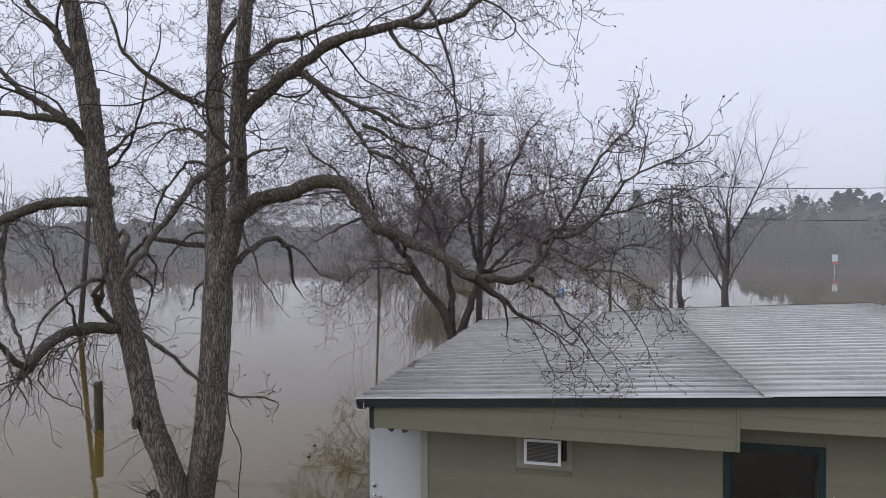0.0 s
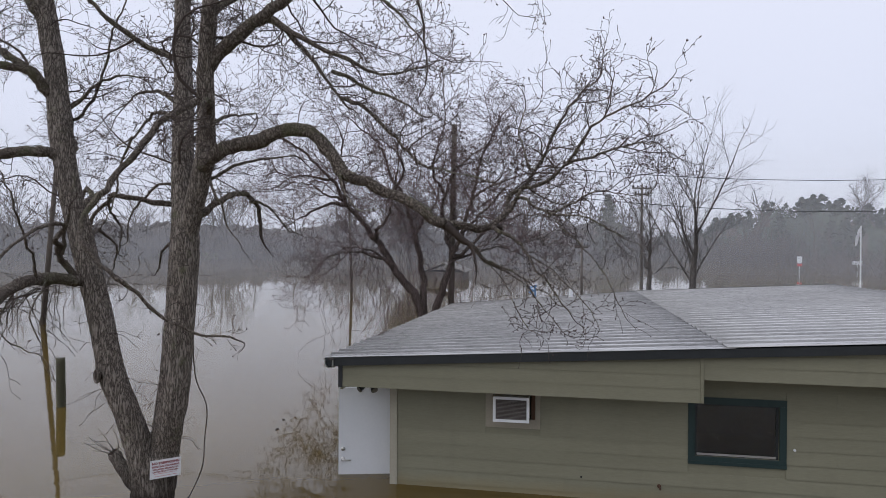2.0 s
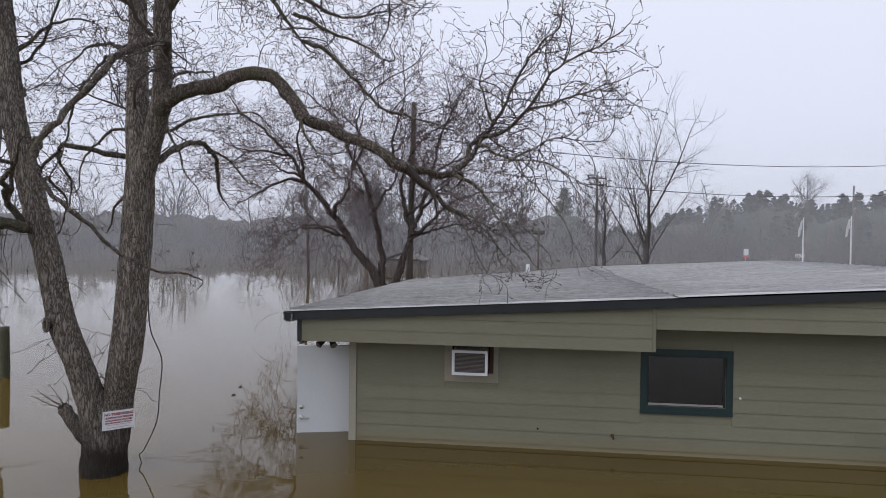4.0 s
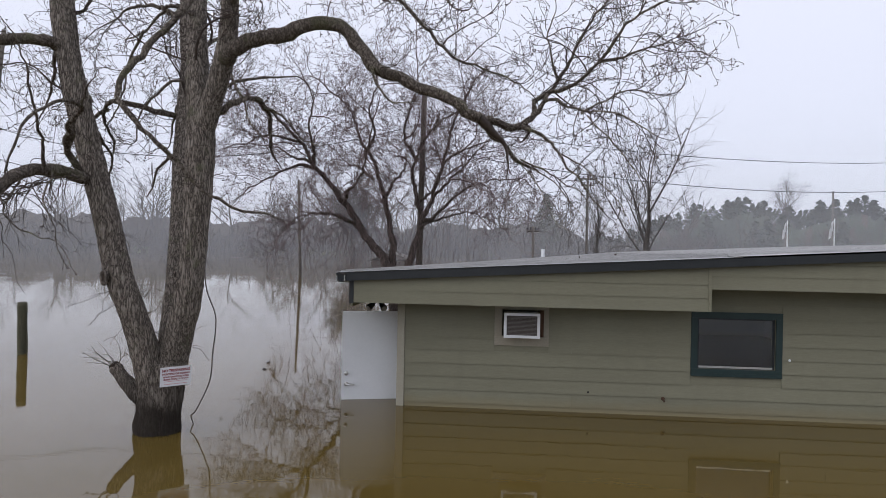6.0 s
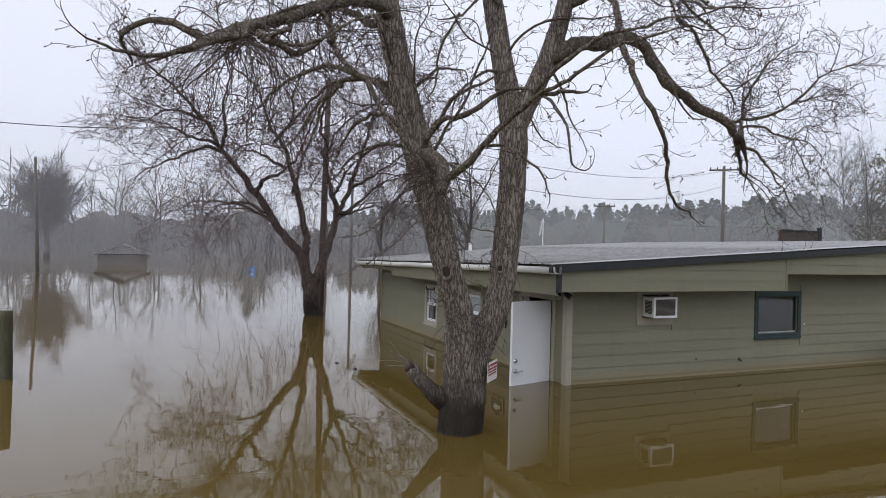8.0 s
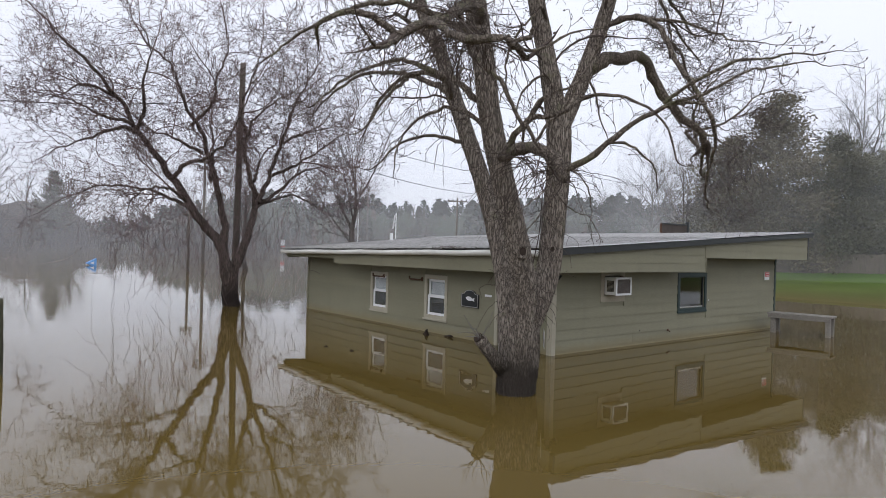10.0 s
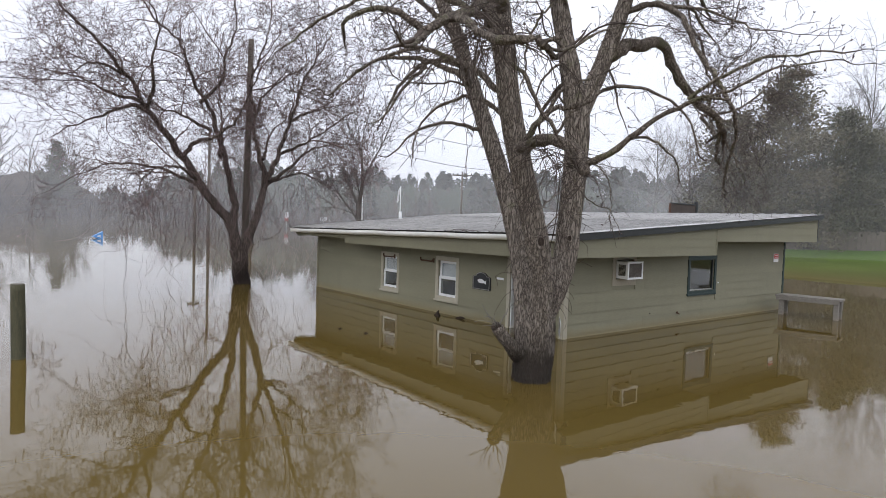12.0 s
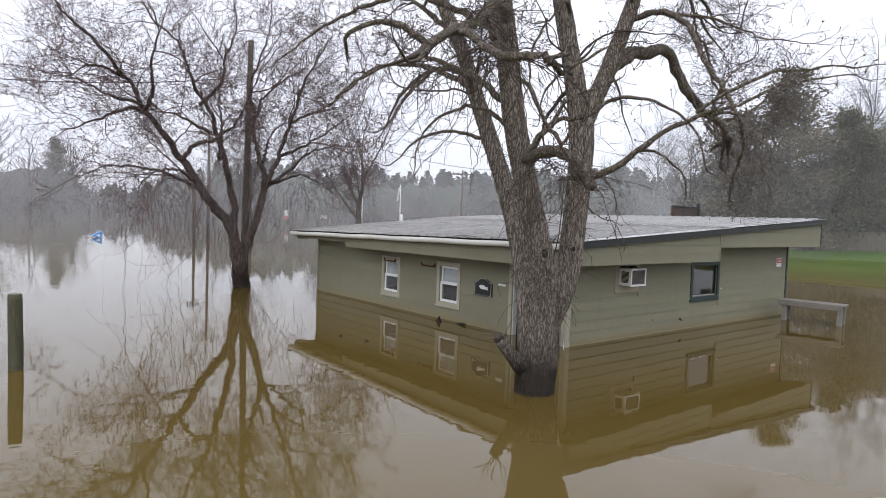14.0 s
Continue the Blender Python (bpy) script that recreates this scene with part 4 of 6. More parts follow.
def near_tree():
    tree = thing("tree", "tall three-stemmed bare tree with furrowed mossy bark in flood water", "tree", (-4.3, 6.65, 0))
    rng = np.random.default_rng(7)
    # one short butt, forking into three leaning stems
    stems = [
        ("trunk", [(-4.30, 6.63, -0.6), (-4.285, 6.62, 0.0), (-4.25, 6.59, 0.42), (-4.20, 6.57, 0.80)], [0.28, 0.244, 0.232, 0.18], 44),
        ("stem", [(-4.28, 6.57, 0.30), (-4.33, 6.50, 0.75), (-4.43, 6.38, 1.28), (-4.575, 6.33, 1.69), (-4.78, 6.37, 2.39), (-5.00, 6.40, 3.10), (-5.18, 6.38, 3.82), (-5.33, 6.41, 4.54), (-5.48, 6.49, 5.26), (-5.64, 6.53, 5.98), (-5.81, 6.55, 6.70), (-6.15, 6.6, 7.8)], [0.19, 0.152, 0.140, 0.136, 0.130, 0.124, 0.121, 0.120, 0.114, 0.106, 0.09, 0.05], 56),
        ("stem", [(-4.27, 6.70, 0.40), (-4.25, 6.80, 1.0), (-4.26, 6.93, 1.57), (-4.31, 7.08, 2.15), (-4.39, 7.26, 2.72), (-4.48, 7.46, 3.28), (-4.56, 7.67, 3.85), (-4.63, 7.87, 4.41), (-4.77, 8.09, 4.95), (-4.9, 8.3, 6.0), (-5.1, 8.6, 7.2)], [0.17, 0.135, 0.122, 0.115, 0.108, 0.102, 0.098, 0.092, 0.085, 0.065, 0.03], 44),
        ("stem", [(-4.24, 6.65, 0.35), (-4.14, 6.63, 0.75), (-4.00, 6.52, 1.15), (-3.90, 6.48, 1.52), (-3.84, 6.48, 1.95), (-3.81, 6.47, 2.38), (-3.78, 6.47, 2.82), (-3.78, 6.48, 3.25), (-3.82, 6.53, 3.62), (-3.87, 6.57, 3.96), (-3.93, 6.67, 4.52), (-4.00, 6.78, 5.09), (-4.07, 6.88, 5.66), (-4.13, 6.98, 6.23), (-4.19, 7.09, 6.80), (-4.3, 7.2, 7.8)], [0.20, 0.165, 0.150, 0.146, 0.143, 0.141, 0.143, 0.150, 0.130, 0.118, 0.108, 0.098, 0.090, 0.085, 0.07, 0.04], 54),
        ("stem", [(-3.79, 6.50, 3.20), (-3.70, 6.45, 3.45), (-3.60, 6.40, 3.70), (-3.45, 6.32, 4.11), (-3.36, 6.22, 4.53), (-3.31, 6.11, 4.95), (-3.24, 6.03, 5.38), (-3.16, 5.96, 5.81), (-3.08, 5.90, 6.25), (-2.9, 5.8, 7.1)], [0.12, 0.112, 0.108, 0.105, 0.092, 0.086, 0.080, 0.074, 0.065, 0.04], 28),
    ]
    for name, pts, rad, sides in stems:
        length = sum(math.dist(a, b0) for a, b0 in zip(pts, pts[1:]))
        m = max(24, int(length * 30))
        p = spline(pts, m)
        r = np.interp(np.linspace(0, len(rad) - 1, m), np.arange(len(rad)), rad)
        w = Wood()
        w.tube(p, r, sides, 0.085)
        w.make(name, BARK, tree)
    # main limbs: line, thickness at both ends, level of the side shoots and how dense they stand
    limbs = [
        # the long limb over the roof, its forks and the shoots that droop on to the sheets
        ([(-3.42, 6.30, 4.08), (-3.34, 6.22, 4.15), (-3.10, 6.33, 4.32), (-2.80, 6.32, 4.38), (-2.50, 6.28, 4.45), (-2.19, 6.29, 4.44), (-1.97, 6.28, 4.23), (-1.79, 6.21, 3.98), (-1.51, 6.22, 3.87), (-1.22, 6.19, 3.75), (-0.97, 6.12, 3.60), (-0.72, 6.18, 3.43)], 0.088, 0.050, 2, 0.40),
        ([(-0.76, 6.18, 3.46), (-0.62, 6.28, 3.41), (-0.45, 6.42, 3.40), (-0.26, 6.56, 3.42)], 0.046, 0.036, 3, 0.5),
        ([(-0.28, 6.55, 3.41), (-0.16, 6.67, 3.58), (-0.18, 6.78, 3.75), (-0.07, 6.77, 3.86), (0.23, 6.56, 3.91), (0.47, 6.36, 4.05), (0.69, 6.20, 4.32), (0.95, 6.07, 4.46), (1.18, 5.96, 4.58)], 0.034, 0.007, 2, 2.3),
        ([(-0.20, 6.63, 3.50), (-0.07, 6.75, 3.72), (0.07, 6.86, 3.92), (0.20, 6.95, 4.18), (0.28, 6.86, 4.42), (0.49, 6.80, 4.69), (0.64, 6.72, 4.84), (0.78, 6.66, 4.93)], 0.027, 0.007, 2, 1.8),
        ([(0.10, 6.88, 4.02), (0.02, 6.8, 4.25), (-0.02, 6.7, 4.45), (0.05, 6.6, 4.65)], 0.013, 0.005, 2, 1.6),
        ([(0.45, 6.38, 4.03), (0.75, 6.4, 4.12), (1.05, 6.35, 4.22), (1.30, 6.3, 4.22)], 0.015, 0.005, 2, 1.9),
        ([(-0.06, 6.77, 3.72), (0.08, 6.5, 3.66), (0.16, 6.4, 3.55), (0.36, 6.3, 3.50), (0.70, 6.3, 3.46), (1.02, 6.3, 3.30)], 0.019, 0.005, 2, 1.8),
        ([(0.30, 6.3, 3.51), (0.55, 6.35, 3.66), (0.85, 6.4, 3.76), (1.10, 6.4, 3.72)], 0.012, 0.004, 2, 1.6),
        # the shoot that hangs into the fork from above
        ([(-1.82, 6.15, 4.72), (-1.57, 6.2, 4.60), (-1.38, 6.2, 4.40), (-1.20, 6.25, 4.22), (-1.00, 6.23, 4.03), (-0.74, 6.34, 3.97), (-0.45, 6.55, 3.92), (-0.20, 6.78, 3.84)], 0.022, 0.006, 2, 1.2),
        ([(-0.80, 6.20, 3.49), (-0.66, 6.32, 3.37), (-0.55, 6.40, 3.26), (-0.37, 6.47, 3.10), (-0.20, 6.50, 2.98)], 0.036, 0.015, 3, 0.8),
        ([(-0.27, 6.53, 3.41), (-0.14, 6.45, 3.35), (0.04, 6.48, 3.23), (0.14, 6.42, 3.04), (0.38, 6.36, 2.72), (0.55, 6.3, 2.50)], 0.024, 0.005, 3, 1.3),
        ([(-0.30, 6.45, 3.06), (0.0, 6.45, 2.94), (0.22, 6.4, 2.78), (0.40, 6.4, 2.62)], 0.010, 0.004, 2, 1.6),
        ([(-0.35, 6.45, 3.08), (-0.15, 6.45, 2.85), (-0.02, 6.4, 2.66), (0.10, 6.4, 2.42), (0.23, 6.4, 2.31)], 0.008, 0.003, 3, 0.8),
        ([(-0.22, 6.50, 2.99), (0.10, 6.45, 2.76), (0.36, 6.4, 2.48), (0.48, 6.4, 2.33)], 0.008, 0.003, 3, 0.8),
        ([(0.10, 6.43, 3.12), (0.42, 6.35, 2.95), (0.68, 6.3, 2.66), (0.80, 6.3, 2.40)], 0.008, 0.003, 3, 0.8),
        ([(0.36, 6.3, 3.49), (0.70, 6.35, 3.15), (0.93, 6.3, 2.80), (1.05, 6.3, 2.52)], 0.008, 0.003, 3, 0.8),
        ([(-1.85, 6.22, 4.05), (-1.78, 6.15, 3.80), (-1.62, 6.1, 3.62), (-1.40, 6.1, 3.58)], 0.016, 0.006, 3, 0.7),
        # the upper limb on that side and what hangs from it
        ([(-3.29, 6.09, 5.08), (-3.03, 6.12, 5.37), (-2.70, 6.12, 5.58), (-2.26, 6.1, 5.81), (-1.95, 6.1, 5.89), (-1.53, 6.1, 5.97), (-1.15, 6.1, 5.93), (-0.85, 6.1, 6.05), (-0.55, 6.1, 6.3)], 0.078, 0.015, 1, 0.9),
        ([(-1.55, 6.1, 5.97), (-1.2, 6.15, 6.2), (-0.9, 6.2, 6.6), (-0.4, 6.2, 7.0)], 0.03, 0.008, 1, 1.1),
        ([(-2.64, 6.12, 5.60), (-2.50, 6.1, 5.56), (-2.10, 6.1, 5.30), (-1.67, 6.12, 5.09), (-1.37, 6.15, 4.91), (-0.96, 6.15, 5.00)], 0.036, 0.008, 2, 1.3),
        ([(-2.66, 6.12, 5.58), (-2.40, 6.15, 5.42), (-2.16, 6.15, 5.23), (-1.98, 6.15, 4.96), (-1.79, 6.15, 4.69)], 0.034, 0.010, 2, 1.0),
        ([(-1.90, 6.12, 5.0), (-1.61, 6.15, 4.86), (-1.19, 6.15, 4.67), (-0.96, 6.15, 4.52)], 0.022, 0.007, 2, 1.2),
        ([(-1.6, 6.1, 5.95), (-1.45, 6.05, 5.7), (-1.25, 6.0, 5.55), (-0.98, 6.0, 5.3)], 0.022, 0.008, 2, 1.2),
        ([(-3.36, 6.20, 4.62), (-3.18, 5.92, 4.68), (-3.27, 5.53, 4.47), (-3.39, 5.21, 4.18), (-3.55, 4.95, 3.80), (-3.63, 4.67, 3.39), (-3.38, 4.64, 3.04), (-3.14, 4.82, 2.72), (-2.84, 5.04, 2.49), (-2.45, 5.21, 2.35)], 0.042, 0.009, 3, 1.0),
        ([(-3.20, 5.85, 4.66), (-2.95, 5.5, 4.62), (-2.75, 5.1, 4.45), (-2.60, 4.7, 4.25)], 0.024, 0.007, 2, 0.8),
        ([(-3.70, 6.45, 3.45), (-3.56, 6.51, 3.54), (-3.46, 6.78, 3.71), (-3.38, 7.09, 3.79), (-3.31, 7.37, 3.63), (-3.36, 7.50, 3.34)], 0.045, 0.020, 3, 0.8),
        ([(-3.36, 7.2, 3.74), (-3.15, 7.3, 3.70), (-2.90, 7.3, 3.40), (-2.70, 7.3, 3.32)], 0.018, 0.006, 3, 1.0),
        ([(-3.42, 6.36, 3.98), (-3.25, 6.3, 3.72), (-3.15, 6.3, 3.45), (-3.02, 6.3, 3.25)], 0.016, 0.006, 3, 0.9),
        # the broken limb in front of the leaning stem and the long shoots that rise from it
        ([(-4.93, 6.32, 2.80), (-4.97, 6.16, 2.83), (-5.04, 5.88, 2.86), (-5.10, 5.60, 2.80), (-5.13, 5.36, 2.65), (-5.20, 5.16, 2.44)], 0.070, 0.050, 3, 0),
        ([(-5.16, 5.26, 2.50), (-5.08, 4.97, 2.60), (-4.99, 4.79, 2.81), (-4.91, 4.57, 2.98), (-4.84, 4.31, 3.09), (-4.72, 4.19, 3.13), (-4.60, 4.13, 3.11)], 0.034, 0.012, 3, 0.7),
        ([(-4.85, 4.33, 3.10), (-4.77, 4.03, 3.33), (-4.64, 3.79, 3.44), (-4.48, 3.53, 3.46), (-4.35, 3.2, 3.42)], 0.019, 0.006, 3, 0.9),
        ([(-4.84, 4.28, 3.09), (-4.74, 3.95, 3.16), (-4.58, 3.62, 3.32), (-4.42, 3.30, 3.36)], 0.016, 0.006, 3, 0.8),
        ([(-4.96, 4.82, 2.79), (-4.77, 4.70, 2.75), (-4.63, 4.61, 2.59), (-4.52, 4.58, 2.41)], 0.014, 0.006, 4, 0.8),
        ([(-4.96, 6.20, 2.86), (-4.98, 6.04, 3.00), (-4.89, 5.91, 3.12), (-4.77, 5.77, 3.15), (-4.66, 5.62, 3.22), (-4.48, 5.52, 3.36), (-4.40, 5.21, 3.36), (-4.38, 4.87, 3.22), (-4.37, 4.58, 3.00), (-4.41, 4.46, 2.66)], 0.036, 0.008, 3, 0.8),
        ([(-4.92, 5.95, 3.10), (-4.78, 5.85, 3.42), (-4.60, 5.70, 3.55), (-4.42, 5.5, 3.62)], 0.022, 0.008, 3, 0.8),
        ([(-5.04, 5.75, 2.84), (-4.95, 5.6, 3.10), (-4.90, 5.4, 3.3), (-4.85, 5.2, 3.6), (-4.8, 5.0, 3.95)], 0.018, 0.006, 3, 0.8),
        # the mossy limb to the west
        ([(-5.25, 6.38, 4.18), (-5.42, 6.22, 4.28), (-5.70, 6.02, 4.24), (-5.97, 5.84, 4.09), (-6.35, 5.60, 3.84), (-6.74, 5.46, 3.62), (-7.05, 5.40, 3.46)], 0.068, 0.034, 2, 0.45),
        ([(-7.02, 5.41, 3.47), (-7.25, 5.42, 3.58), (-7.45, 5.50, 3.60), (-7.60, 5.62, 3.50), (-7.55, 5.75, 3.38)], 0.030, 0.012, 3, 1.0),
        ([(-7.0, 5.42, 3.48), (-7.2, 5.2, 3.30), (-7.45, 5.0, 3.18), (-7.7, 4.8, 3.2)], 0.024, 0.008, 3, 1.0),
        ([(-6.62, 5.50, 3.68), (-6.74, 5.10, 3.48), (-6.90, 4.78, 3.32), (-6.96, 4.56, 3.24), (-6.86, 4.42, 3.23), (-6.68, 4.40, 3.22), (-6.52, 4.42, 3.19)], 0.036, 0.024, 3, 0.5),
        ([(-6.75, 4.41, 3.23), (-6.62, 4.32, 3.30), (-6.60, 4.30, 3.36)], 0.016, 0.014, 3, 0),
        ([(-6.70, 4.42, 3.22), (-6.45, 4.35, 3.28), (-6.2, 4.3, 3.42), (-5.9, 4.2, 3.5)], 0.014, 0.005, 3, 0.8),
        ([(-6.12, 5.74, 4.0), (-6.02, 5.70, 3.75), (-6.04, 5.66, 3.68)], 0.024, 0.018, 3, 0),
        ([(-6.0, 5.82, 4.06), (-5.97, 5.74, 3.6), (-5.72, 5.55, 3.25), (-5.45, 5.42, 2.85), (-5.22, 5.30, 2.56)], 0.026, 0.016, 3, 0.5),
        # higher limbs to the west
        ([(-5.44, 6.46, 4.90), (-5.62, 6.22, 5.20), (-6.02, 6.15, 5.28), (-6.50, 6.1, 5.29), (-7.1, 6.0, 5.2)], 0.066, 0.014, 1, 0.8),
        ([(-5.62, 6.24, 5.19), (-5.90, 6.2, 5.41), (-6.21, 6.2, 5.63), (-6.50, 6.2, 5.91), (-6.9, 6.2, 6.4)], 0.050, 0.014, 1, 0.8),
        ([(-5.62, 6.50, 5.85), (-5.95, 6.4, 6.3), (-6.35, 6.4, 6.7), (-6.75, 6.4, 7.25)], 0.062, 0.015, 1, 0.8),
        ([(-5.36, 6.42, 4.62), (-5.28, 6.52, 4.80), (-5.08, 6.65, 5.08), (-4.86, 6.78, 5.24), (-4.60, 6.85, 5.22)], 0.026, 0.008, 3, 1.0),
        ([(-5.42, 6.48, 4.45), (-5.25, 6.7, 4.75), (-5.05, 6.8, 5.3), (-4.95, 6.9, 5.9), (-4.9, 7.0, 6.5)], 0.022, 0.007, 3, 0.9),
        ([(-5.12, 6.45, 3.4), (-5.35, 6.9, 3.7), (-5.7, 7.3, 3.9), (-6.1, 7.7, 3.75), (-6.4, 8.0, 3.4)], 0.040, 0.010, 2, 0.5),
        ([(-5.35, 6.5, 4.2), (-5.6, 7.0, 4.45), (-6.1, 7.4, 4.5), (-6.5, 7.9, 4.25), (-6.9, 8.2, 3.9)], 0.042, 0.010, 2, 0.5),
        ([(-5.05, 6.42, 3.12), (-5.14, 6.58, 3.26), (-5.22, 6.85, 3.36), (-5.32, 7.10, 3.33), (-5.43, 7.43, 3.17), (-5.50, 7.52, 2.95), (-5.56, 7.50, 2.70)], 0.030, 0.007, 3, 0.8),
        # limbs of the stem behind, to the west and north
        ([(-4.60, 7.64, 3.72), (-4.90, 7.35, 3.74), (-5.15, 7.22, 3.78), (-5.33, 7.33, 3.84), (-5.49, 7.51, 3.75), (-5.59, 7.68, 3.61), (-5.65, 7.84, 3.43), (-5.72, 7.95, 3.15)], 0.040, 0.010, 3, 1.2),
        ([(-5.45, 7.45, 3.78), (-5.62, 7.4, 3.66), (-5.80, 7.5, 3.46), (-5.95, 7.55, 3.20), (-6.08, 7.6, 3.05)], 0.026, 0.008, 3, 1.1),
        ([(-4.62, 7.66, 3.8), (-4.75, 8.1, 4.05), (-5.0, 8.5, 4.2), (-5.3, 8.9, 4.1), (-5.6, 9.3, 3.75)], 0.045, 0.012, 1, 0.5),
        ([(-4.70, 7.9, 4.5), (-4.7, 8.4, 4.9), (-4.6, 8.9, 5.2), (-4.4, 9.4, 5.3)], 0.045, 0.012, 1, 0.6),
        ([(-4.50, 7.4, 3.1), (-4.75, 7.7, 3.2), (-5.05, 8.0, 3.12), (-5.35, 8.25, 2.80)], 0.030, 0.010, 3, 0.8),
        ([(-4.60, 7.7, 3.85), (-4.2, 7.9, 4.1), (-3.8, 8.3, 4.4), (-3.4, 8.6, 4.5)], 0.032, 0.010, 2, 0.6),
        ([(-4.93, 8.15, 5.2), (-5.3, 8.3, 5.4), (-5.8, 8.5, 5.5), (-6.3, 8.7, 5.3)], 0.04, 0.010, 1, 0.6),
        # between the stems
        ([(-3.94, 6.60, 4.66), (-4.10, 6.52, 4.72), (-4.26, 6.5, 4.65), (-4.46, 6.5, 4.46), (-4.66, 6.5, 4.36)], 0.024, 0.007, 3, 1.0),
        ([(-3.86, 6.52, 3.88), (-4.10, 6.45, 3.88), (-4.32, 6.5, 3.70), (-4.46, 6.5, 3.51), (-4.52, 6.5, 3.25)], 0.020, 0.007, 3, 0.9),
        ([(-4.46, 6.5, 4.46), (-4.62, 6.5, 4.05), (-4.74, 6.5, 3.64), (-4.88, 6.5, 3.38)], 0.016, 0.006, 3, 0.9),
        # tops
        ([(-4.15, 6.95, 6.0), (-3.8, 7.0, 6.5), (-3.5, 7.1, 7.0)], 0.05, 0.012, 1, 0.6),
        ([(-4.05, 6.8, 5.4), (-4.4, 6.5, 5.6), (-4.7, 6.2, 5.9), (-4.9, 6.1, 6.4)], 0.04, 0.012, 1, 0.6),
        ([(-3.20, 6.0, 5.6), (-3.0, 6.4, 6.0), (-2.7, 6.8, 6.3), (-2.4, 7.1, 6.4)], 0.04, 0.010, 1, 0.6),
        # thin drooping shoots at the broken limb
        ([(-5.16, 5.30, 2.52), (-5.44, 5.2, 2.30), (-5.83, 5.15, 2.12), (-6.3, 5.1, 2.0)], 0.009, 0.003, 4, 1.0),
        ([(-5.18, 5.26, 2.46), (-5.37, 5.2, 2.18), (-5.72, 5.2, 1.88), (-6.0, 5.2, 1.75)], 0.008, 0.003, 4, 1.0),
        ([(-5.10, 5.50, 2.68), (-5.12, 5.3, 2.36), (-4.87, 5.3, 2.17), (-4.61, 5.3, 2.08), (-4.43, 5.3, 1.88)], 0.010, 0.003, 4, 1.0),
        ([(-5.02, 5.85, 2.82), (-4.8, 5.5, 2.66), (-4.70, 5.3, 2.45), (-4.58, 5.3, 2.20), (-4.52, 5.35, 1.9)], 0.011, 0.003, 4, 1.0),
    ]
    twigs, buds = Wood(), Wood()
    for pts, ra, rb, level, dense in limbs:
        length = sum(math.dist(a, b0) for a, b0 in zip(pts, pts[1:]))
        m = max(12, int(length * 14))
        p = spline(pts, m)
        kink = np.cumsum(rng.normal(0, 0.012, (m, 3)), axis=0)
        u = np.linspace(0, 1, m)[:, None]
        p += (kink - kink[0] * (1 - u) - kink[-1] * u)
        r = np.linspace(ra, rb, m) * (1 + 0.07 * rng.normal(0, 1, m))
        w = Wood()
        w.tube(p, r, 22 if ra > 0.05 else 12, 0.08)
        w.make("limb", BARK_LIMB, tree)
        if dense:
            children(twigs, buds, rng, p, r, level, NEAR, length, 0.25, dense)
    for name, pts, rad, sides in stems[1:]:
        p = spline(pts, 60)
        r = np.interp(np.linspace(0, len(rad) - 1, 60), np.arange(len(rad)), rad)
        children(twigs, buds, rng, p[28:], r[28:], 1, NEAR, 4.0, 0.0, 0.5)
        children(twigs, buds, rng, p[14:], r[14:], 3, NEAR, 4.0, 0.0, 0.25)
    # wiry shoots hanging along the lower stems and from the broken limb
    def hanging(q, length, out, r=0.0045):
        d = unit(np.array([out[0], out[1], rng.uniform(-0.3, 0.5)]) + rng.normal(0, 0.3, 3))
        pts, step = [np.array(q, float)], 0.05
        for _ in range(max(3, int(length / step))):
            d = unit(d + rng.normal(0, 0.22, 3) + np.array([0, 0, -0.13]))
            pts.append(pts[-1] + d * step)
            if pts[-1][2] < 0.12:
                break
        twigs.tube(pts, np.linspace(r, 0.0022, len(pts)), 3, cap=False)
        for k in range(2, len(pts), 3):
            if rng.random() < 0.6:
                e = unit(d + rng.normal(0, 0.8, 3))
                twigs.tube([pts[k], pts[k] + e * rng.uniform(0.04, 0.10), pts[k] + e * rng.uniform(0.11, 0.2) + np.array([0, 0, -0.02])], [0.003, 0.0026, 0.0022], 3, cap=False)
                buds.bud(pts[k], e, 0.018)

    for (name, pts, rad, sides), count in zip(stems[1:4], (60, 16, 36)):
        p = spline(pts, 60)
        r = np.interp(np.linspace(0, len(rad) - 1, 60), np.arange(len(rad)), rad)
        for _ in range(count):
            i = int(rng.integers(6, 34))
            a = rng.uniform(0, 2 * math.pi)
            out = np.array([math.cos(a), math.sin(a)])
            hanging(p[i] + np.r_[out * r[i] * 0.9, 0], rng.uniform(0.10, 0.5), out, 0.0036)
    for _ in range(46):
        u = rng.random()
        q = np.array([-4.99, 6.1, 2.84]) * (1 - u) + np.array([-5.20, 5.16, 2.44]) * u
        hanging(q + rng.normal(0, 0.02, 3), rng.uniform(0.3, 1.1), (rng.normal(-0.3, 0.7), rng.normal(-0.2, 0.6)), 0.006)
    for _ in range(40):
        u = rng.random()
        q = np.array([-5.6, 6.1, 4.24]) * (1 - u) + np.array([-6.9, 5.44, 3.52]) * u
        hanging(q, rng.uniform(0.3, 1.3), (rng.normal(0, 0.7), rng.normal(0, 0.7)), 0.006)
    for _ in range(34):
        u = rng.random()
        q = np.array([-6.75, 5.1, 3.45]) * (1 - u) + np.array([-6.9, 4.5, 3.24]) * u
        hanging(q + rng.normal(0, 0.03, 3), rng.uniform(0.4, 1.6), (rng.normal(0, 0.8), rng.normal(0, 0.8)), 0.005)
    tagged(twigs.make("crown", TWIG, tree, "fine winding bare twigs"), kind="stuff")
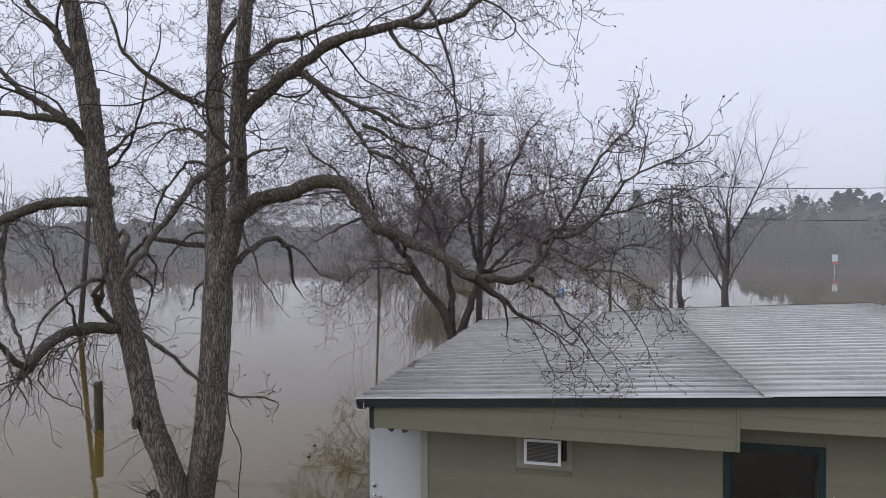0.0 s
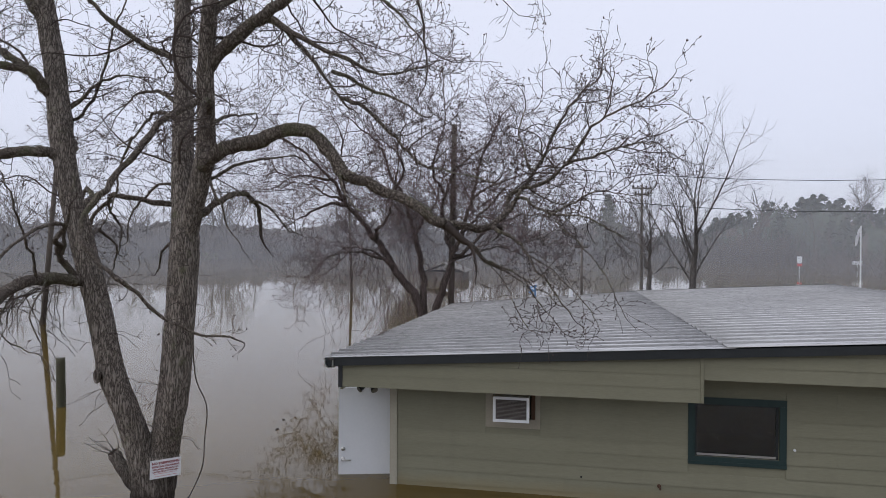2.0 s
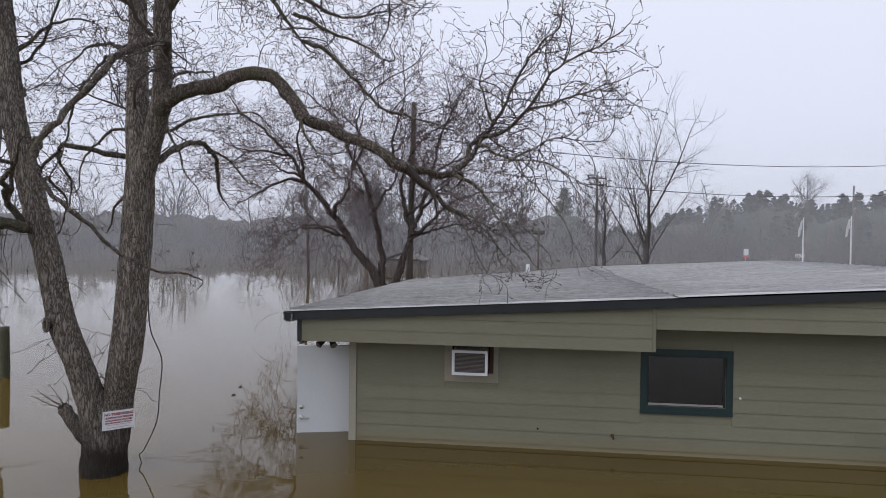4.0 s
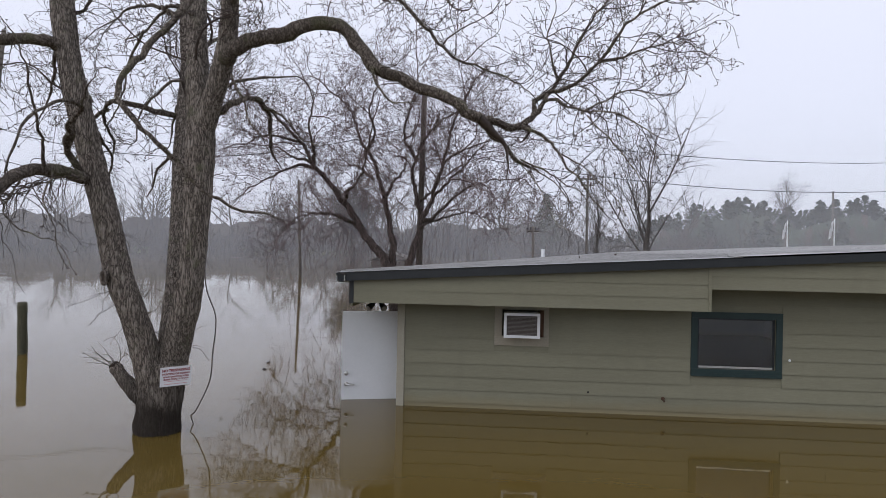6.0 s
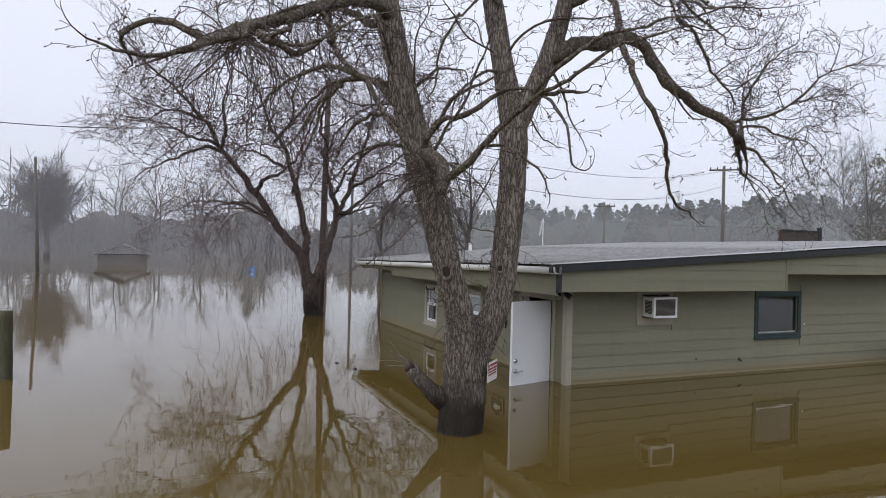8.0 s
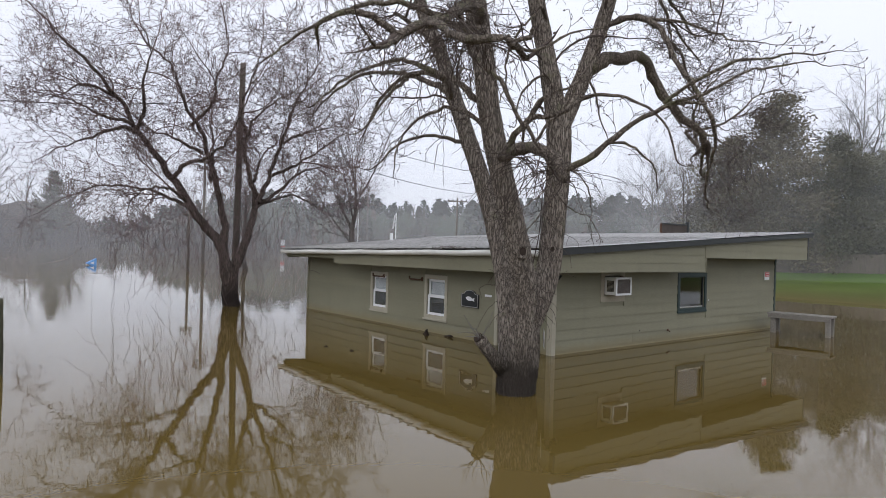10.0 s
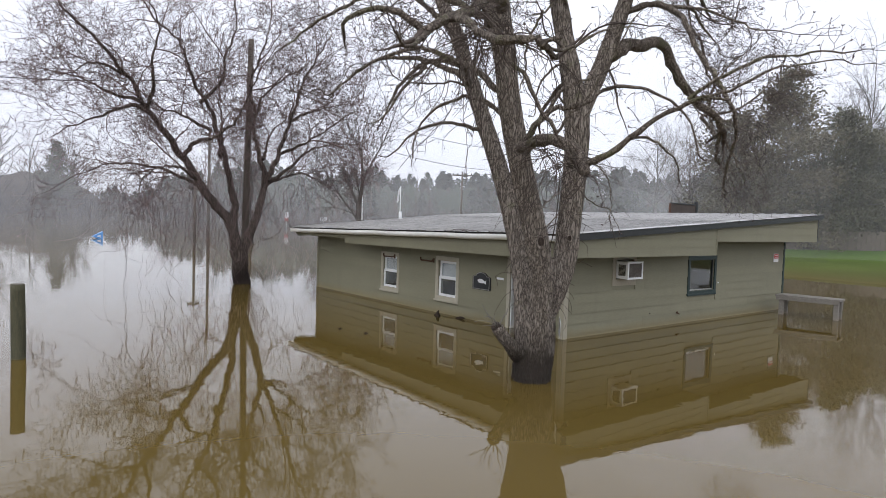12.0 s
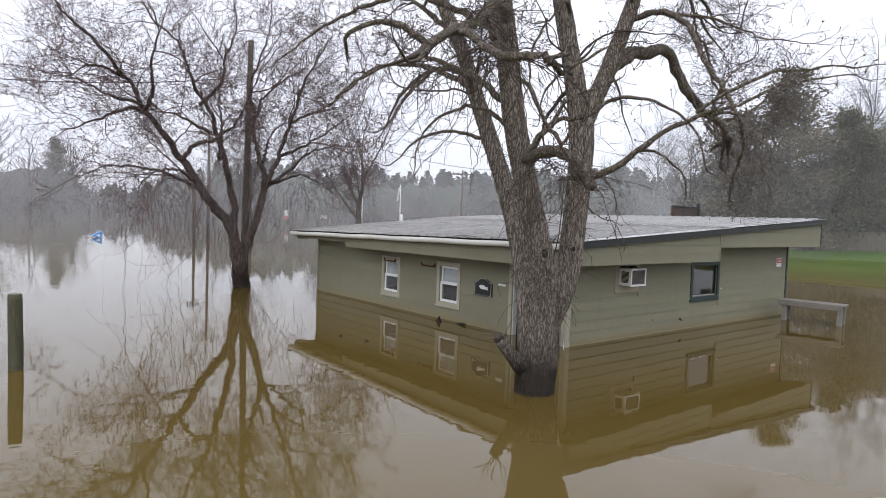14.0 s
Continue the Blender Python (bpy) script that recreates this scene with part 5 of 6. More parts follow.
    tagged(buds.make("budding", BUD, tree, "small brown swelling buds", False), kind="stuff")
    # cut stub at the foot, dead spur and knot scars
    w = Wood()
    p = spline([(-4.36, 6.64, 0.24), (-4.58, 6.66, 0.42), (-4.74, 6.68, 0.57), (-4.85, 6.69, 0.70)], 16)
    w.tube(p, np.interp(np.arange(16), [0, 8, 12, 14, 15], [0.12, 0.074, 0.066, 0.078, 0.052]), 22, 0.16)
    stub = w.make("stump", BARK, tree, "broken stub of a low limb")
    part("hollow", rod((-4.81, 6.687, 0.66), (-4.866, 6.692, 0.712), 0.066, 0.058, 14), ROT, stub, "dark rotten end")
    w = Wood()
    for _ in range(8):
        d = np.array([rng.uniform(-1, 0.2), rng.uniform(-0.8, 0.4), rng.uniform(0.1, 1.0)])
        q = [np.array([-4.83, 6.69, 0.69])]
        for k in range(5):
            d = unit(d + rng.normal(0, 0.25, 3))
            q.append(q[-1] + d * rng.uniform(0.05, 0.11))
        w.tube(q, np.linspace(0.0065, 0.0025, 6), 4)
    w.make("sprout_tuft", GREY_WOOD, tree, "thin sprouts on the broken stub")
    for c, d, s in (((-4.668, 6.195, 1.735), (-0.52, -0.85, 0.05), 0.055), ((-3.962, 6.368, 1.771), (-0.64, -0.77, 0.05), 0.034)):
        w = Wood()
        c, d = np.array(c), unit(np.array(d))
        u = unit(np.cross(d, (0, 0, 1)))
        v = np.cross(u, d)
        ring = [c + d * 0.01 + s * (math.cos(a) * u + 1.25 * math.sin(a) * v) for a in np.linspace(0, 2 * math.pi, 17)]
        w.tube(ring, [s * 0.36] * 17, 8, cap=False)
        scar = w.make("knot_scar", BARK, tree, "healed ring round a cut limb")
        part("hollow", rod(c - d * 0.03, c + d * 0.018, s * 0.85, sides=14), ROT, scar, "dark rotten hollow")
    # vine hanging down the stem
    w = Wood()
    w.tube(spline([(-3.80, 6.70, 2.6), (-3.82, 6.72, 2.0), (-3.83, 6.80, 1.6), (-3.77, 6.93, 1.25), (-3.81, 6.95, 0.84), (-3.84, 6.95, 0.51), (-4.0, 6.95, 0.16), (-4.06, 6.95, 0.09), (-3.98, 6.95, -0.1)], 40), [0.007] * 40, 5)
    w.make("vine", TWIG, tree, "thin vine hanging down the stem")
    return tree


near_tree()

MID = {"levels": 4, "seg": [8, 9, 6, 4, 2], "wander": [0.1, 0.17, 0.22, 0.22, 0.2], "pull": [0, 0.015, 0.01, 0.02, 0.04], "sides": [7, 5, 3, 3, 3],
       "tip": 0.0036, "bud": 0.7, "bud_size": 0.034, "len": [(0, 0), (0.9, 2.1), (0.45, 1.15), (0.25, 0.65), (0.12, 0.32)],
       "gap": [1, 0.40, 0.27, 0.19, 0.15], "rise": [0, 0.20, 0.12, 0.08, 0.1], "fork": (0.45, 1.2), "thick": 0.011}


def shore_tree():
    tree = thing("tree", "spreading many-stemmed bare tree with reddish twigs standing in flood water", "tree", (-3.4, 18.2, 0))
    rng = np.random.default_rng(21)
    # line, thickness at both ends, and density of side shoots
    stems = [
        ([(-3.33, 18.2, -0.6), (-3.36, 18.2, 0.0), (-3.44, 18.2, 0.45), (-3.52, 18.2, 0.95)], 0.235, 0.20, 0),
        ([(-3.48, 18.15, 0.6), (-3.62, 18.15, 1.19), (-3.87, 18.1, 1.7), (-4.32, 18.1, 2.27), (-4.80, 18.1, 3.02), (-5.22, 18.1, 3.62), (-5.62, 18.1, 4.11), (-6.05, 18.0, 4.48), (-6.31, 18.0, 4.95), (-6.65, 18.0, 5.39), (-6.93, 17.9, 5.79), (-7.3, 17.9, 6.08), (-7.7, 17.8, 6.3)], 0.165, 0.025, 1.0),
        ([(-3.52, 18.25, 0.8), (-3.66, 18.3, 1.75), (-3.78, 18.4, 2.5), (-3.93, 18.4, 3.35), (-4.16, 18.4, 3.95), (-4.48, 18.4, 4.7), (-4.78, 18.4, 5.35), (-4.95, 18.5, 5.98), (-5.25, 18.5, 6.4), (-5.7, 18.5, 6.8)], 0.125, 0.02, 0.8),
        ([(-3.42, 18.2, 0.7), (-3.20, 18.2, 1.25), (-2.90, 18.2, 2.04), (-2.72, 18.2, 2.80), (-2.88, 18.2, 3.51), (-3.09, 18.3, 4.01), (-3.01, 18.4, 4.65), (-2.88, 18.4, 5.1), (-2.35, 18.3, 5.62), (-1.6, 18.3, 6.15)], 0.14, 0.02, 0.7),
        ([(-2.72, 18.15, 2.85), (-2.38, 18.1, 3.56), (-2.1, 18.0, 4.46), (-1.9, 17.9, 5.25), (-1.6, 17.8, 6.04), (-1.3, 17.7, 6.7)], 0.075, 0.02, 1.0),
        ([(-2.68, 18.2, 2.85), (-2.19, 18.2, 3.16), (-1.6, 18.1, 3.75), (-0.9, 18.1, 4.03), (0.02, 18.0, 4.08)], 0.06, 0.015, 1.2),
        ([(-2.78, 18.2, 2.65), (-2.2, 18.4, 2.95), (-1.5, 18.6, 3.1), (-0.9, 18.7, 2.95), (-0.4, 18.7, 2.7)], 0.045, 0.012, 1.1),
        ([(-5.83, 18.1, 4.33), (-6.22, 17.9, 4.34), (-6.72, 17.8, 4.14), (-7.13, 17.7, 3.91), (-7.55, 17.6, 3.74)], 0.06, 0.014, 1.2),
        ([(-5.9, 18.05, 4.4), (-5.85, 17.8, 4.9), (-5.95, 17.6, 5.5), (-5.8, 17.5, 6.1), (-6.0, 17.4, 6.7)], 0.055, 0.014, 1.0),
        ([(-5.0, 18.1, 3.3), (-4.75, 17.7, 3.62), (-4.4, 17.3, 3.75), (-4.1, 16.9, 4.1), (-4.0, 16.5, 4.7), (-3.8, 16.2, 5.4)], 0.065, 0.015, 1.0),
        ([(-4.6, 18.1, 2.75), (-5.1, 17.6, 2.95), (-5.6, 17.2, 3.0), (-6.1, 16.9, 2.75), (-6.4, 16.6, 2.35)], 0.05, 0.012, 1.2),
        ([(-4.45, 18.1, 2.5), (-5.0, 18.6, 2.9), (-5.6, 19.1, 3.1), (-6.4, 19.5, 3.1), (-7.0, 19.8, 2.8)], 0.055, 0.014, 1.1),
        ([(-6.0, 18.0, 4.5), (-6.6, 18.4, 4.7), (-7.1, 18.7, 5.0), (-7.7, 18.9, 5.1)], 0.045, 0.012, 1.0),
        ([(-3.95, 18.4, 3.4), (-3.7, 18.9, 3.9), (-3.5, 19.5, 4.4), (-3.5, 20.0, 5.1), (-3.3, 20.4, 5.9)], 0.06, 0.014, 0.8),
        ([(-4.2, 18.4, 4.05), (-4.7, 18.9, 4.4), (-5.2, 19.4, 4.6), (-5.7, 19.7, 5.1)], 0.05, 0.012, 0.9),
        ([(-4.5, 18.4, 4.75), (-4.2, 18.0, 5.3), (-4.2, 17.6, 5.9), (-4.0, 17.4, 6.6), (-4.1, 17.2, 7.2)], 0.05, 0.012, 0.9),
        ([(-3.0, 18.4, 4.7), (-3.3, 18.1, 5.3), (-3.2, 17.9, 6.0), (-3.0, 17.8, 6.7), (-2.9, 17.7, 7.4)], 0.05, 0.012, 0.9),
        ([(-2.85, 18.2, 3.4), (-2.5, 18.8, 3.9), (-2.0, 19.4, 4.4), (-1.4, 19.8, 4.9)], 0.05, 0.012, 0.9),
        ([(-2.35, 18.1, 3.6), (-1.9, 17.5, 3.95), (-1.3, 17.0, 4.4), (-0.8, 16.6, 4.9)], 0.045, 0.012, 1.0),
        ([(-2.1, 18.0, 4.5), (-1.5, 17.9, 4.85), (-0.9, 17.8, 5.1), (-0.3, 17.7, 5.2)], 0.04, 0.012, 1.0),
        ([(-6.4, 18.0, 5.1), (-6.9, 17.6, 5.2), (-7.3, 17.3, 5.1), (-7.7, 17.1, 4.8)], 0.04, 0.012, 1.0),
    ]
    twigs, buds = Wood(), Wood()
    for k, (pts, ra, rb, dense) in enumerate(stems):
        length = sum(math.dist(a, b0) for a, b0 in zip(pts, pts[1:]))
        m = max(16, int(length * 10))
        p = spline(pts, m)
        kink = np.cumsum(rng.normal(0, 0.022, (m, 3)), axis=0)
        u = np.linspace(0, 1, m)[:, None]
        p += kink - kink[0] * (1 - u) - kink[-1] * u
        r = ra * (rb / ra) ** (np.linspace(0, 1, m) ** 1.1)
        w = Wood()
        w.tube(p, r, 20 if ra > 0.09 else 10, 0.06)
        w.make("trunk" if k == 0 else "stem" if ra > 0.09 else "limb", BARK_TWO, tree)
        if dense:
            thick_limb = ra > 0.07
            children(twigs, buds, rng, p, r, 1, MID, length, 0.36 if thick_limb else 0.2, 1.0 * dense)
            children(twigs, buds, rng, p, r, 3, MID, length, 0.4, 0.5 * dense)
    # long withes hanging to the water
    w = Wood()
    for k in range(260):
        a = rng.uniform(0, 2 * math.pi)
        q = np.array([-3.7 + math.cos(a) * rng.uniform(0.2, 3.3), 18.2 + math.sin(a) * rng.uniform(0.2, 2.6), rng.uniform(1.2, 3.4)])
        pts = [q]
        d = np.array([rng.normal(0, 0.45), rng.normal(0, 0.45), -0.9])
        stop = 0.03 if k % 4 == 0 else rng.uniform(0.2, 1.6)
        while pts[-1][2] > stop and len(pts) < 18:
            d = unit(d + rng.normal(0, 0.24, 3) + np.array([0, 0, -0.10]))
            pts.append(pts[-1] + d * 0.16)
        if len(pts) > 2:
            w.tube(pts, np.linspace(0.006, 0.003, len(pts)), 3, cap=False)
    tagged(w.make("withe_curtain", TWIG_RED, tree, "thin withes hanging to the water"), kind="stuff")
    tagged(twigs.make("crown", TWIG_RED, tree, "dense reddish bare twigs"), kind="stuff")
    tagged(buds.make("budding", BUD_RED, tree, "small purplish buds", False), kind="stuff")


shore_tree()

FAR = {"levels": 3, "seg": [8, 7, 5, 4], "wander": [0.05, 0.06, 0.10, 0.14], "pull": [0, 0.03, 0.03, 0.02], "sides": [7, 5, 3, 3],
       "tip": 0.006, "bud": 0, "bud_size": 0, "len": [(0, 0), (2.6, 4.8), (0.9, 2.2), (0.4, 1.1)],
       "gap": [1, 0.34, 0.34, 0.20], "rise": [0, 0.30, 0.2, 0.1], "fork": (0.6, 1.15), "thick": 0.013}

OPEN = dict(FAR, gap=[1, 0.50, 0.42, 0.24], fork=(0.55, 1.0), tip=0.0045, thick=0.012, rise=[0, 0.35, 0.2, 0.1])


def bare_tree(at, height, seed, radius, label, spread=1.0, mat=None, lean=(0, 0), style=FAR):
    """A broad bare tree with one trunk and rising limbs."""
    tree = thing("tree", label, "tree", at, "bare trees across the water")
    rng = np.random.default_rng(seed)
    base = np.array(at, float)
    scale = height / 9.0
    st = dict(style)
    st["len"] = [(a * scale * spread, b0 * scale * spread) for a, b0 in style["len"]]
    st["gap"] = [g * scale for g in style["gap"]]
    st["tip"] = style["tip"] * scale
    pts = [base + np.array([lean[0] * z / height, lean[1] * z / height, z]) + np.r_[rng.normal(0, 0.05, 2), 0] for z in np.linspace(-1.0, height * 0.62, 8)]
    p = spline(pts, 30)
    w = Wood()
    r = np.linspace(radius, radius * 0.12, 30)
    w.tube(p, r, 14, 0.05)
    w.make("trunk", mat or BARK_FAR, tree)
    crown = Wood()
    children(crown, None, rng, p[11:], r[11:], 1, st, height * 0.6, 0.0, 1.0)
    tagged(crown.make("crown", mat or BARK_FAR, tree, "open rising crown of bare limbs"), kind="stuff")
    return tree


bare_tree((5.55, 26.6, 0), 7.9, 3, 0.22, "broad leafless tree standing alone in the flood", 1.2, style=OPEN)
bare_tree((5.4, 38.9, 0), 7.7, 4, 0.2, "slim leafless tree beside a utility pole", 0.7)


# ---- posts, poles and wires ----
def mooring_post():
    p = thing("post", "short round mossy wooden post standing in the water", "post", (-9.22, 10.87, 0))
    w = Wood()
    m = 22
    pts = np.c_[np.linspace(-9.21, -9.23, m), np.full(m, 10.87), np.linspace(-0.8, 0.955, m)]
    w.tube(pts, [0.082] * (m - 1) + [0.077], 20, 0.05)
    w.make("shaft", POST_WOOD, p)
    part("top", rod((-9.23, 10.87, 0.94), (-9.23, 10.87, 0.963), 0.074, 0.066, 18), GREY_WOOD, p, "grey end grain")


mooring_post()


def pole(at, height, r=0.14, lean=(0, 0), arms=(), label="weathered wooden utility pole standing in the flood"):
    p = thing("utility_pole", label, "utility pole", at, "utility poles")
    x, y, z = at
    part("shaft", rod((x, y, z - 1), (x + lean[0], y + lean[1], z + height), r, r * 0.7, 14), POLE_WOOD, p, smooth=True)
    for h, half, yaw in arms:
        dx, dy = half * math.cos(radians(yaw)), half * math.sin(radians(yaw))
        part("crossarm", rod((x - dx, y - dy, z + h), (x + dx, y + dy, z + h), 0.06, sides=4), POLE_WOOD, p)
        for s in (-0.9, -0.45, 0.45, 0.9):
            part("insulator", rod((x + s * dx, y + s * dy, z + h + 0.04), (x + s * dx, y + s * dy, z + h + 0.2), 0.045, 0.03, 8), DARK, p)
    return p


pole((-2.95, 19.18, 0), 6.85, 0.11, (0.12, 0))
WEST_POLE, EAST_POLE = (-19.5, 21.6, 0), (28.4, 33.6, 0.4)
pole(WEST_POLE, 9.8, 0.105, (0.68, 0.45))
pole((-13.2, 40.5, 0), 6.2, 0.10, (-0.25, 0))
pole((1.45, 37.0, 0), 3.4, 0.085, arms=((3.1, 0.35, 10),), label="short slim post with a crossarm standing in the flood")
pole((5.9, 47.7, 0), 7.5, 0.12, arms=((7.25, 0.75, 20), (6.8, 0.55, 20)))
pole(EAST_POLE, 7.65, 0.14, arms=((7.4, 0.95, 130),))
pole((25.1, 42.4, 0), 5.87, 0.10, arms=((5.55, 0.85, 150),), label="slim utility pole with one crossarm across the flood")
pole((34.4, 70.9, 0.4), 8.3, 0.12)


def wire(points, sag, r=0.016):
    """A cable that hangs from point to point."""
    cable = thing("overhead_wire", "thin black overhead wire slung between utility poles", "wire", points[0], "overhead wires")
    w = Wood()
    for p, q in zip(points, points[1:]):
        u = np.linspace(0, 1, 25)[:, None]
        line = np.array(p) * (1 - u) + np.array(q) * u
        line[:, 2] -= sag * 4 * (u * (1 - u))[:, 0]
        w.tube(line, [r] * 25, 5)
    w.make("cable", WIRE, cable)


wire([(-19.4, 22.0, 6.3), (-2.85, 19.18, 5.85), (28.4, 33.6, 7.75)], 1.1, 0.012)
wire([(-2.86, 19.18, 5.1), (28.4, 33.6, 6.7)], 1.35, 0.012)
wire([(28.4, 33.6, 7.75), (80.0, 26.0, 8.3)], 1.2)
wire([(25.1, 42.4, 4.3), (56.0, 31.0, 5.2), (90.0, 20.0, 7.0)], 0.5, 0.02)


def conifer(at, height, seed, spread, label, mat=None, dome=0.65):
    """A conifer: trunk, whorled drooping boughs and many small needle sprays."""
    tree = thing("tree", label, "conifer", at, "conifers behind the lawn")
    rng = np.random.default_rng(seed)
    x, y, z0 = at
    part("trunk", rod((x, y, z0 - 0.5), (x, y, z0 + height * 0.95), 0.25, 0.03, 10), BARK_FAR, tree, smooth=True)
    v, f, boughs = [], [], Wood()
    z = height * 0.06
    while z < height * 0.99:
        u = z / height
        reach = spread * (1 - u) ** dome * rng.uniform(0.7, 1.15) + 0.3
        for _ in range(7):
            if rng.random() < 0.12:
                continue
            a = rng.uniform(0, 2 * math.pi)
            ln = reach * rng.uniform(0.55, 1.12)
            start = np.array([x, y, z0 + z + rng.uniform(-0.2, 0.2)])
            end = start + np.array([math.cos(a) * ln, math.sin(a) * ln, ln * rng.uniform(-0.12, 0.25)])
            mid = (start + end) / 2 + np.array([0, 0, -0.12 * ln])
            line = spline([start, mid, end], 6)
            boughs.tube(line, np.linspace(0.035, 0.01, 6), 3, cap=False)
            for _ in range(int(40 + 66 * ln)):
                s = rng.uniform(0.2, 1.0) * 4.999
                i = int(s)
                c = line[i] + (line[i + 1] - line[i]) * (s - i) + rng.normal(0, 0.20 + 0.06 * ln, 3) * np.array([1, 1, 0.8])
                d = unit(np.array([math.cos(a), math.sin(a), 0.2]) + rng.normal(0, 0.6, 3)) * rng.uniform(0.06, 0.16)
                w = unit(np.cross(d, rng.normal(0, 1, 3))) * rng.uniform(0.02, 0.06)
                k = len(v)
                v += [(c - d).tolist(), (c + w).tolist(), (c + d).tolist(), (c - w + np.array([0, 0, -0.05])).tolist()]
                f += [(k, k + 1, k + 2), (k, k + 2, k + 3)]
        z += 0.42
    boughs.make("boughs", BARK_FAR, tree)
    tagged(raw("crown", v, f, mat or NEEDLES, tree, "dense needle crown", False), kind="stuff")



conifer((33.9, 20.1, 0.9), 11.4, 1, 4.6, "tall brownish green conifer behind the lawn", NEEDLES_BROWN, 0.5)
conifer((32.6, 22.9, 0.9), 8.6, 2, 4.2, "browned thin conifer behind the lawn", NEEDLES_BROWN, 0.5)
conifer((36.4, 17.4, 1.0), 8.8, 3, 5.0, "broad dark green conifer behind the lawn")
conifer((39.5, 16.0, 1.0), 7.8, 5, 5.2, "low spreading conifer behind the lawn")
conifer((42.5, 12.5, 1.0), 7.0, 6, 5.0, "dark conifer at the lawn edge")
conifer((9.6, 138.6, 0.4), 13.4, 7, 4.2, "rounded dark conifer on the far shore in mist")
bare_tree((30.0, 24.6, 0.8), 8.6, 12, 0.2, "brown leafless tree in front of the conifers", 0.8, BARK_TWO)
bare_tree((46.5, 19.5, 1.1), 15.0, 9, 0.4, "large leafless tree beyond the conifers")
bare_tree((42.4, 101.0, 2.0), 13.5, 10, 0.3, "tall leafless tree above the far wooded rise", 0.8)
bare_tree((80.0, 69.0, 2.0), 11.0, 14, 0.3, "leafless tree above the far wooded rise", 0.9)
bare_tree((53.0, 42.0, 1.2), 12.5, 15, 0.3, "leafless tree beyond the lawn")
OPEN_FAR = dict(FAR, fork=(0.45, 0.95), gap=[1, 0.22, 0.24, 0.15], tip=0.014)
bare_tree((-17.5, 74.0, 0), 9.2, 16, 0.34, "bushy leafless tree standing in far water", 1.15, BARK_TWO, style=OPEN_FAR)


# ---- far woods: a wooded rise and a mass of many trees in front of it ----
def template_bare(rng, h):
    w = Wood()
    st = dict(FAR)
    st["levels"], s = 2, h / 9.0
    st["len"] = [(0, 0), (1.8 * s, 3.6 * s), (0.8 * s, 1.8 * s)]
    st["gap"] = [1, 0.44 * s, 0.85 * s]
    st["tip"], st["thick"] = 0.022, 0.02
    st["sides"] = [4, 3, 3]
    st["seg"] = [6, 4, 3]
    pts = np.array([[rng.normal(0, 0.15), rng.normal(0, 0.15), z] for z in np.linspace(-1, h * 0.7, 6)])
    p = spline(pts, 10)
    r = np.linspace(0.16, 0.03, 10) * s
    w.tube(p, r, 5)
    children(w, None, rng, p[2:], r[2:], 1, st, h * 0.75, 0.0, 1.0)
    return np.vstack(w.v), w.f


def template_pine(rng, h):
    v, f = [], []
    for k in range(int(h * 32)):
        u = rng.uniform(0.12, 1.0)
        rad = (0.33 * h * (1 - u) ** 0.75 + 0.08) * math.sqrt(rng.random())
        a = rng.uniform(0, 2 * math.pi)
        c = np.array([rad * math.cos(a), rad * math.sin(a), u * h])
        d, w = rng.normal(0, 0.30, 3), rng.normal(0, 0.22, 3)
        i = len(v)
        v += [(c - d), (c + w), (c + d), (c - w)]
        f += [[i, i + 1, i + 2], [i, i + 2, i + 3]]
    return np.array(v), f


def template_brush(rng, h):
    w = Wood()
    for _ in range(34):
        a, r = rng.uniform(0, 6.28), rng.uniform(0, 2.6)
        q = np.array([r * math.cos(a), r * math.sin(a), -0.5])
        d = np.array([rng.normal(0, 0.35), rng.normal(0, 0.35), 1.0])
        pts = [q]
        for _ in range(3):
            d = unit(d + rng.normal(0, 0.3, 3))
            pts.append(pts[-1] + d * h * rng.uniform(0.2, 0.4))
        w.tube(pts, np.linspace(0.06, 0.02, 4), 3, cap=False)
    return np.vstack(w.v), w.f


def rise_top(a):
    """Height of the wooded rise in the direction a (degrees east of north)."""
    return 5.8 + 2.6 * noise.noise((a * 0.13, 1, 0)) + 1.2 * noise.noise((a * 0.5, 7, 0)) + 3.0 * smooth(10, 26, a) + 1.0 * smooth(45, 65, a)


def valley(a):
    """1 but for the misty gap in the woods, where it falls to a half."""
    return 1 - 0.5 * math.exp(-((a - 8.8) / 3.0) ** 2)


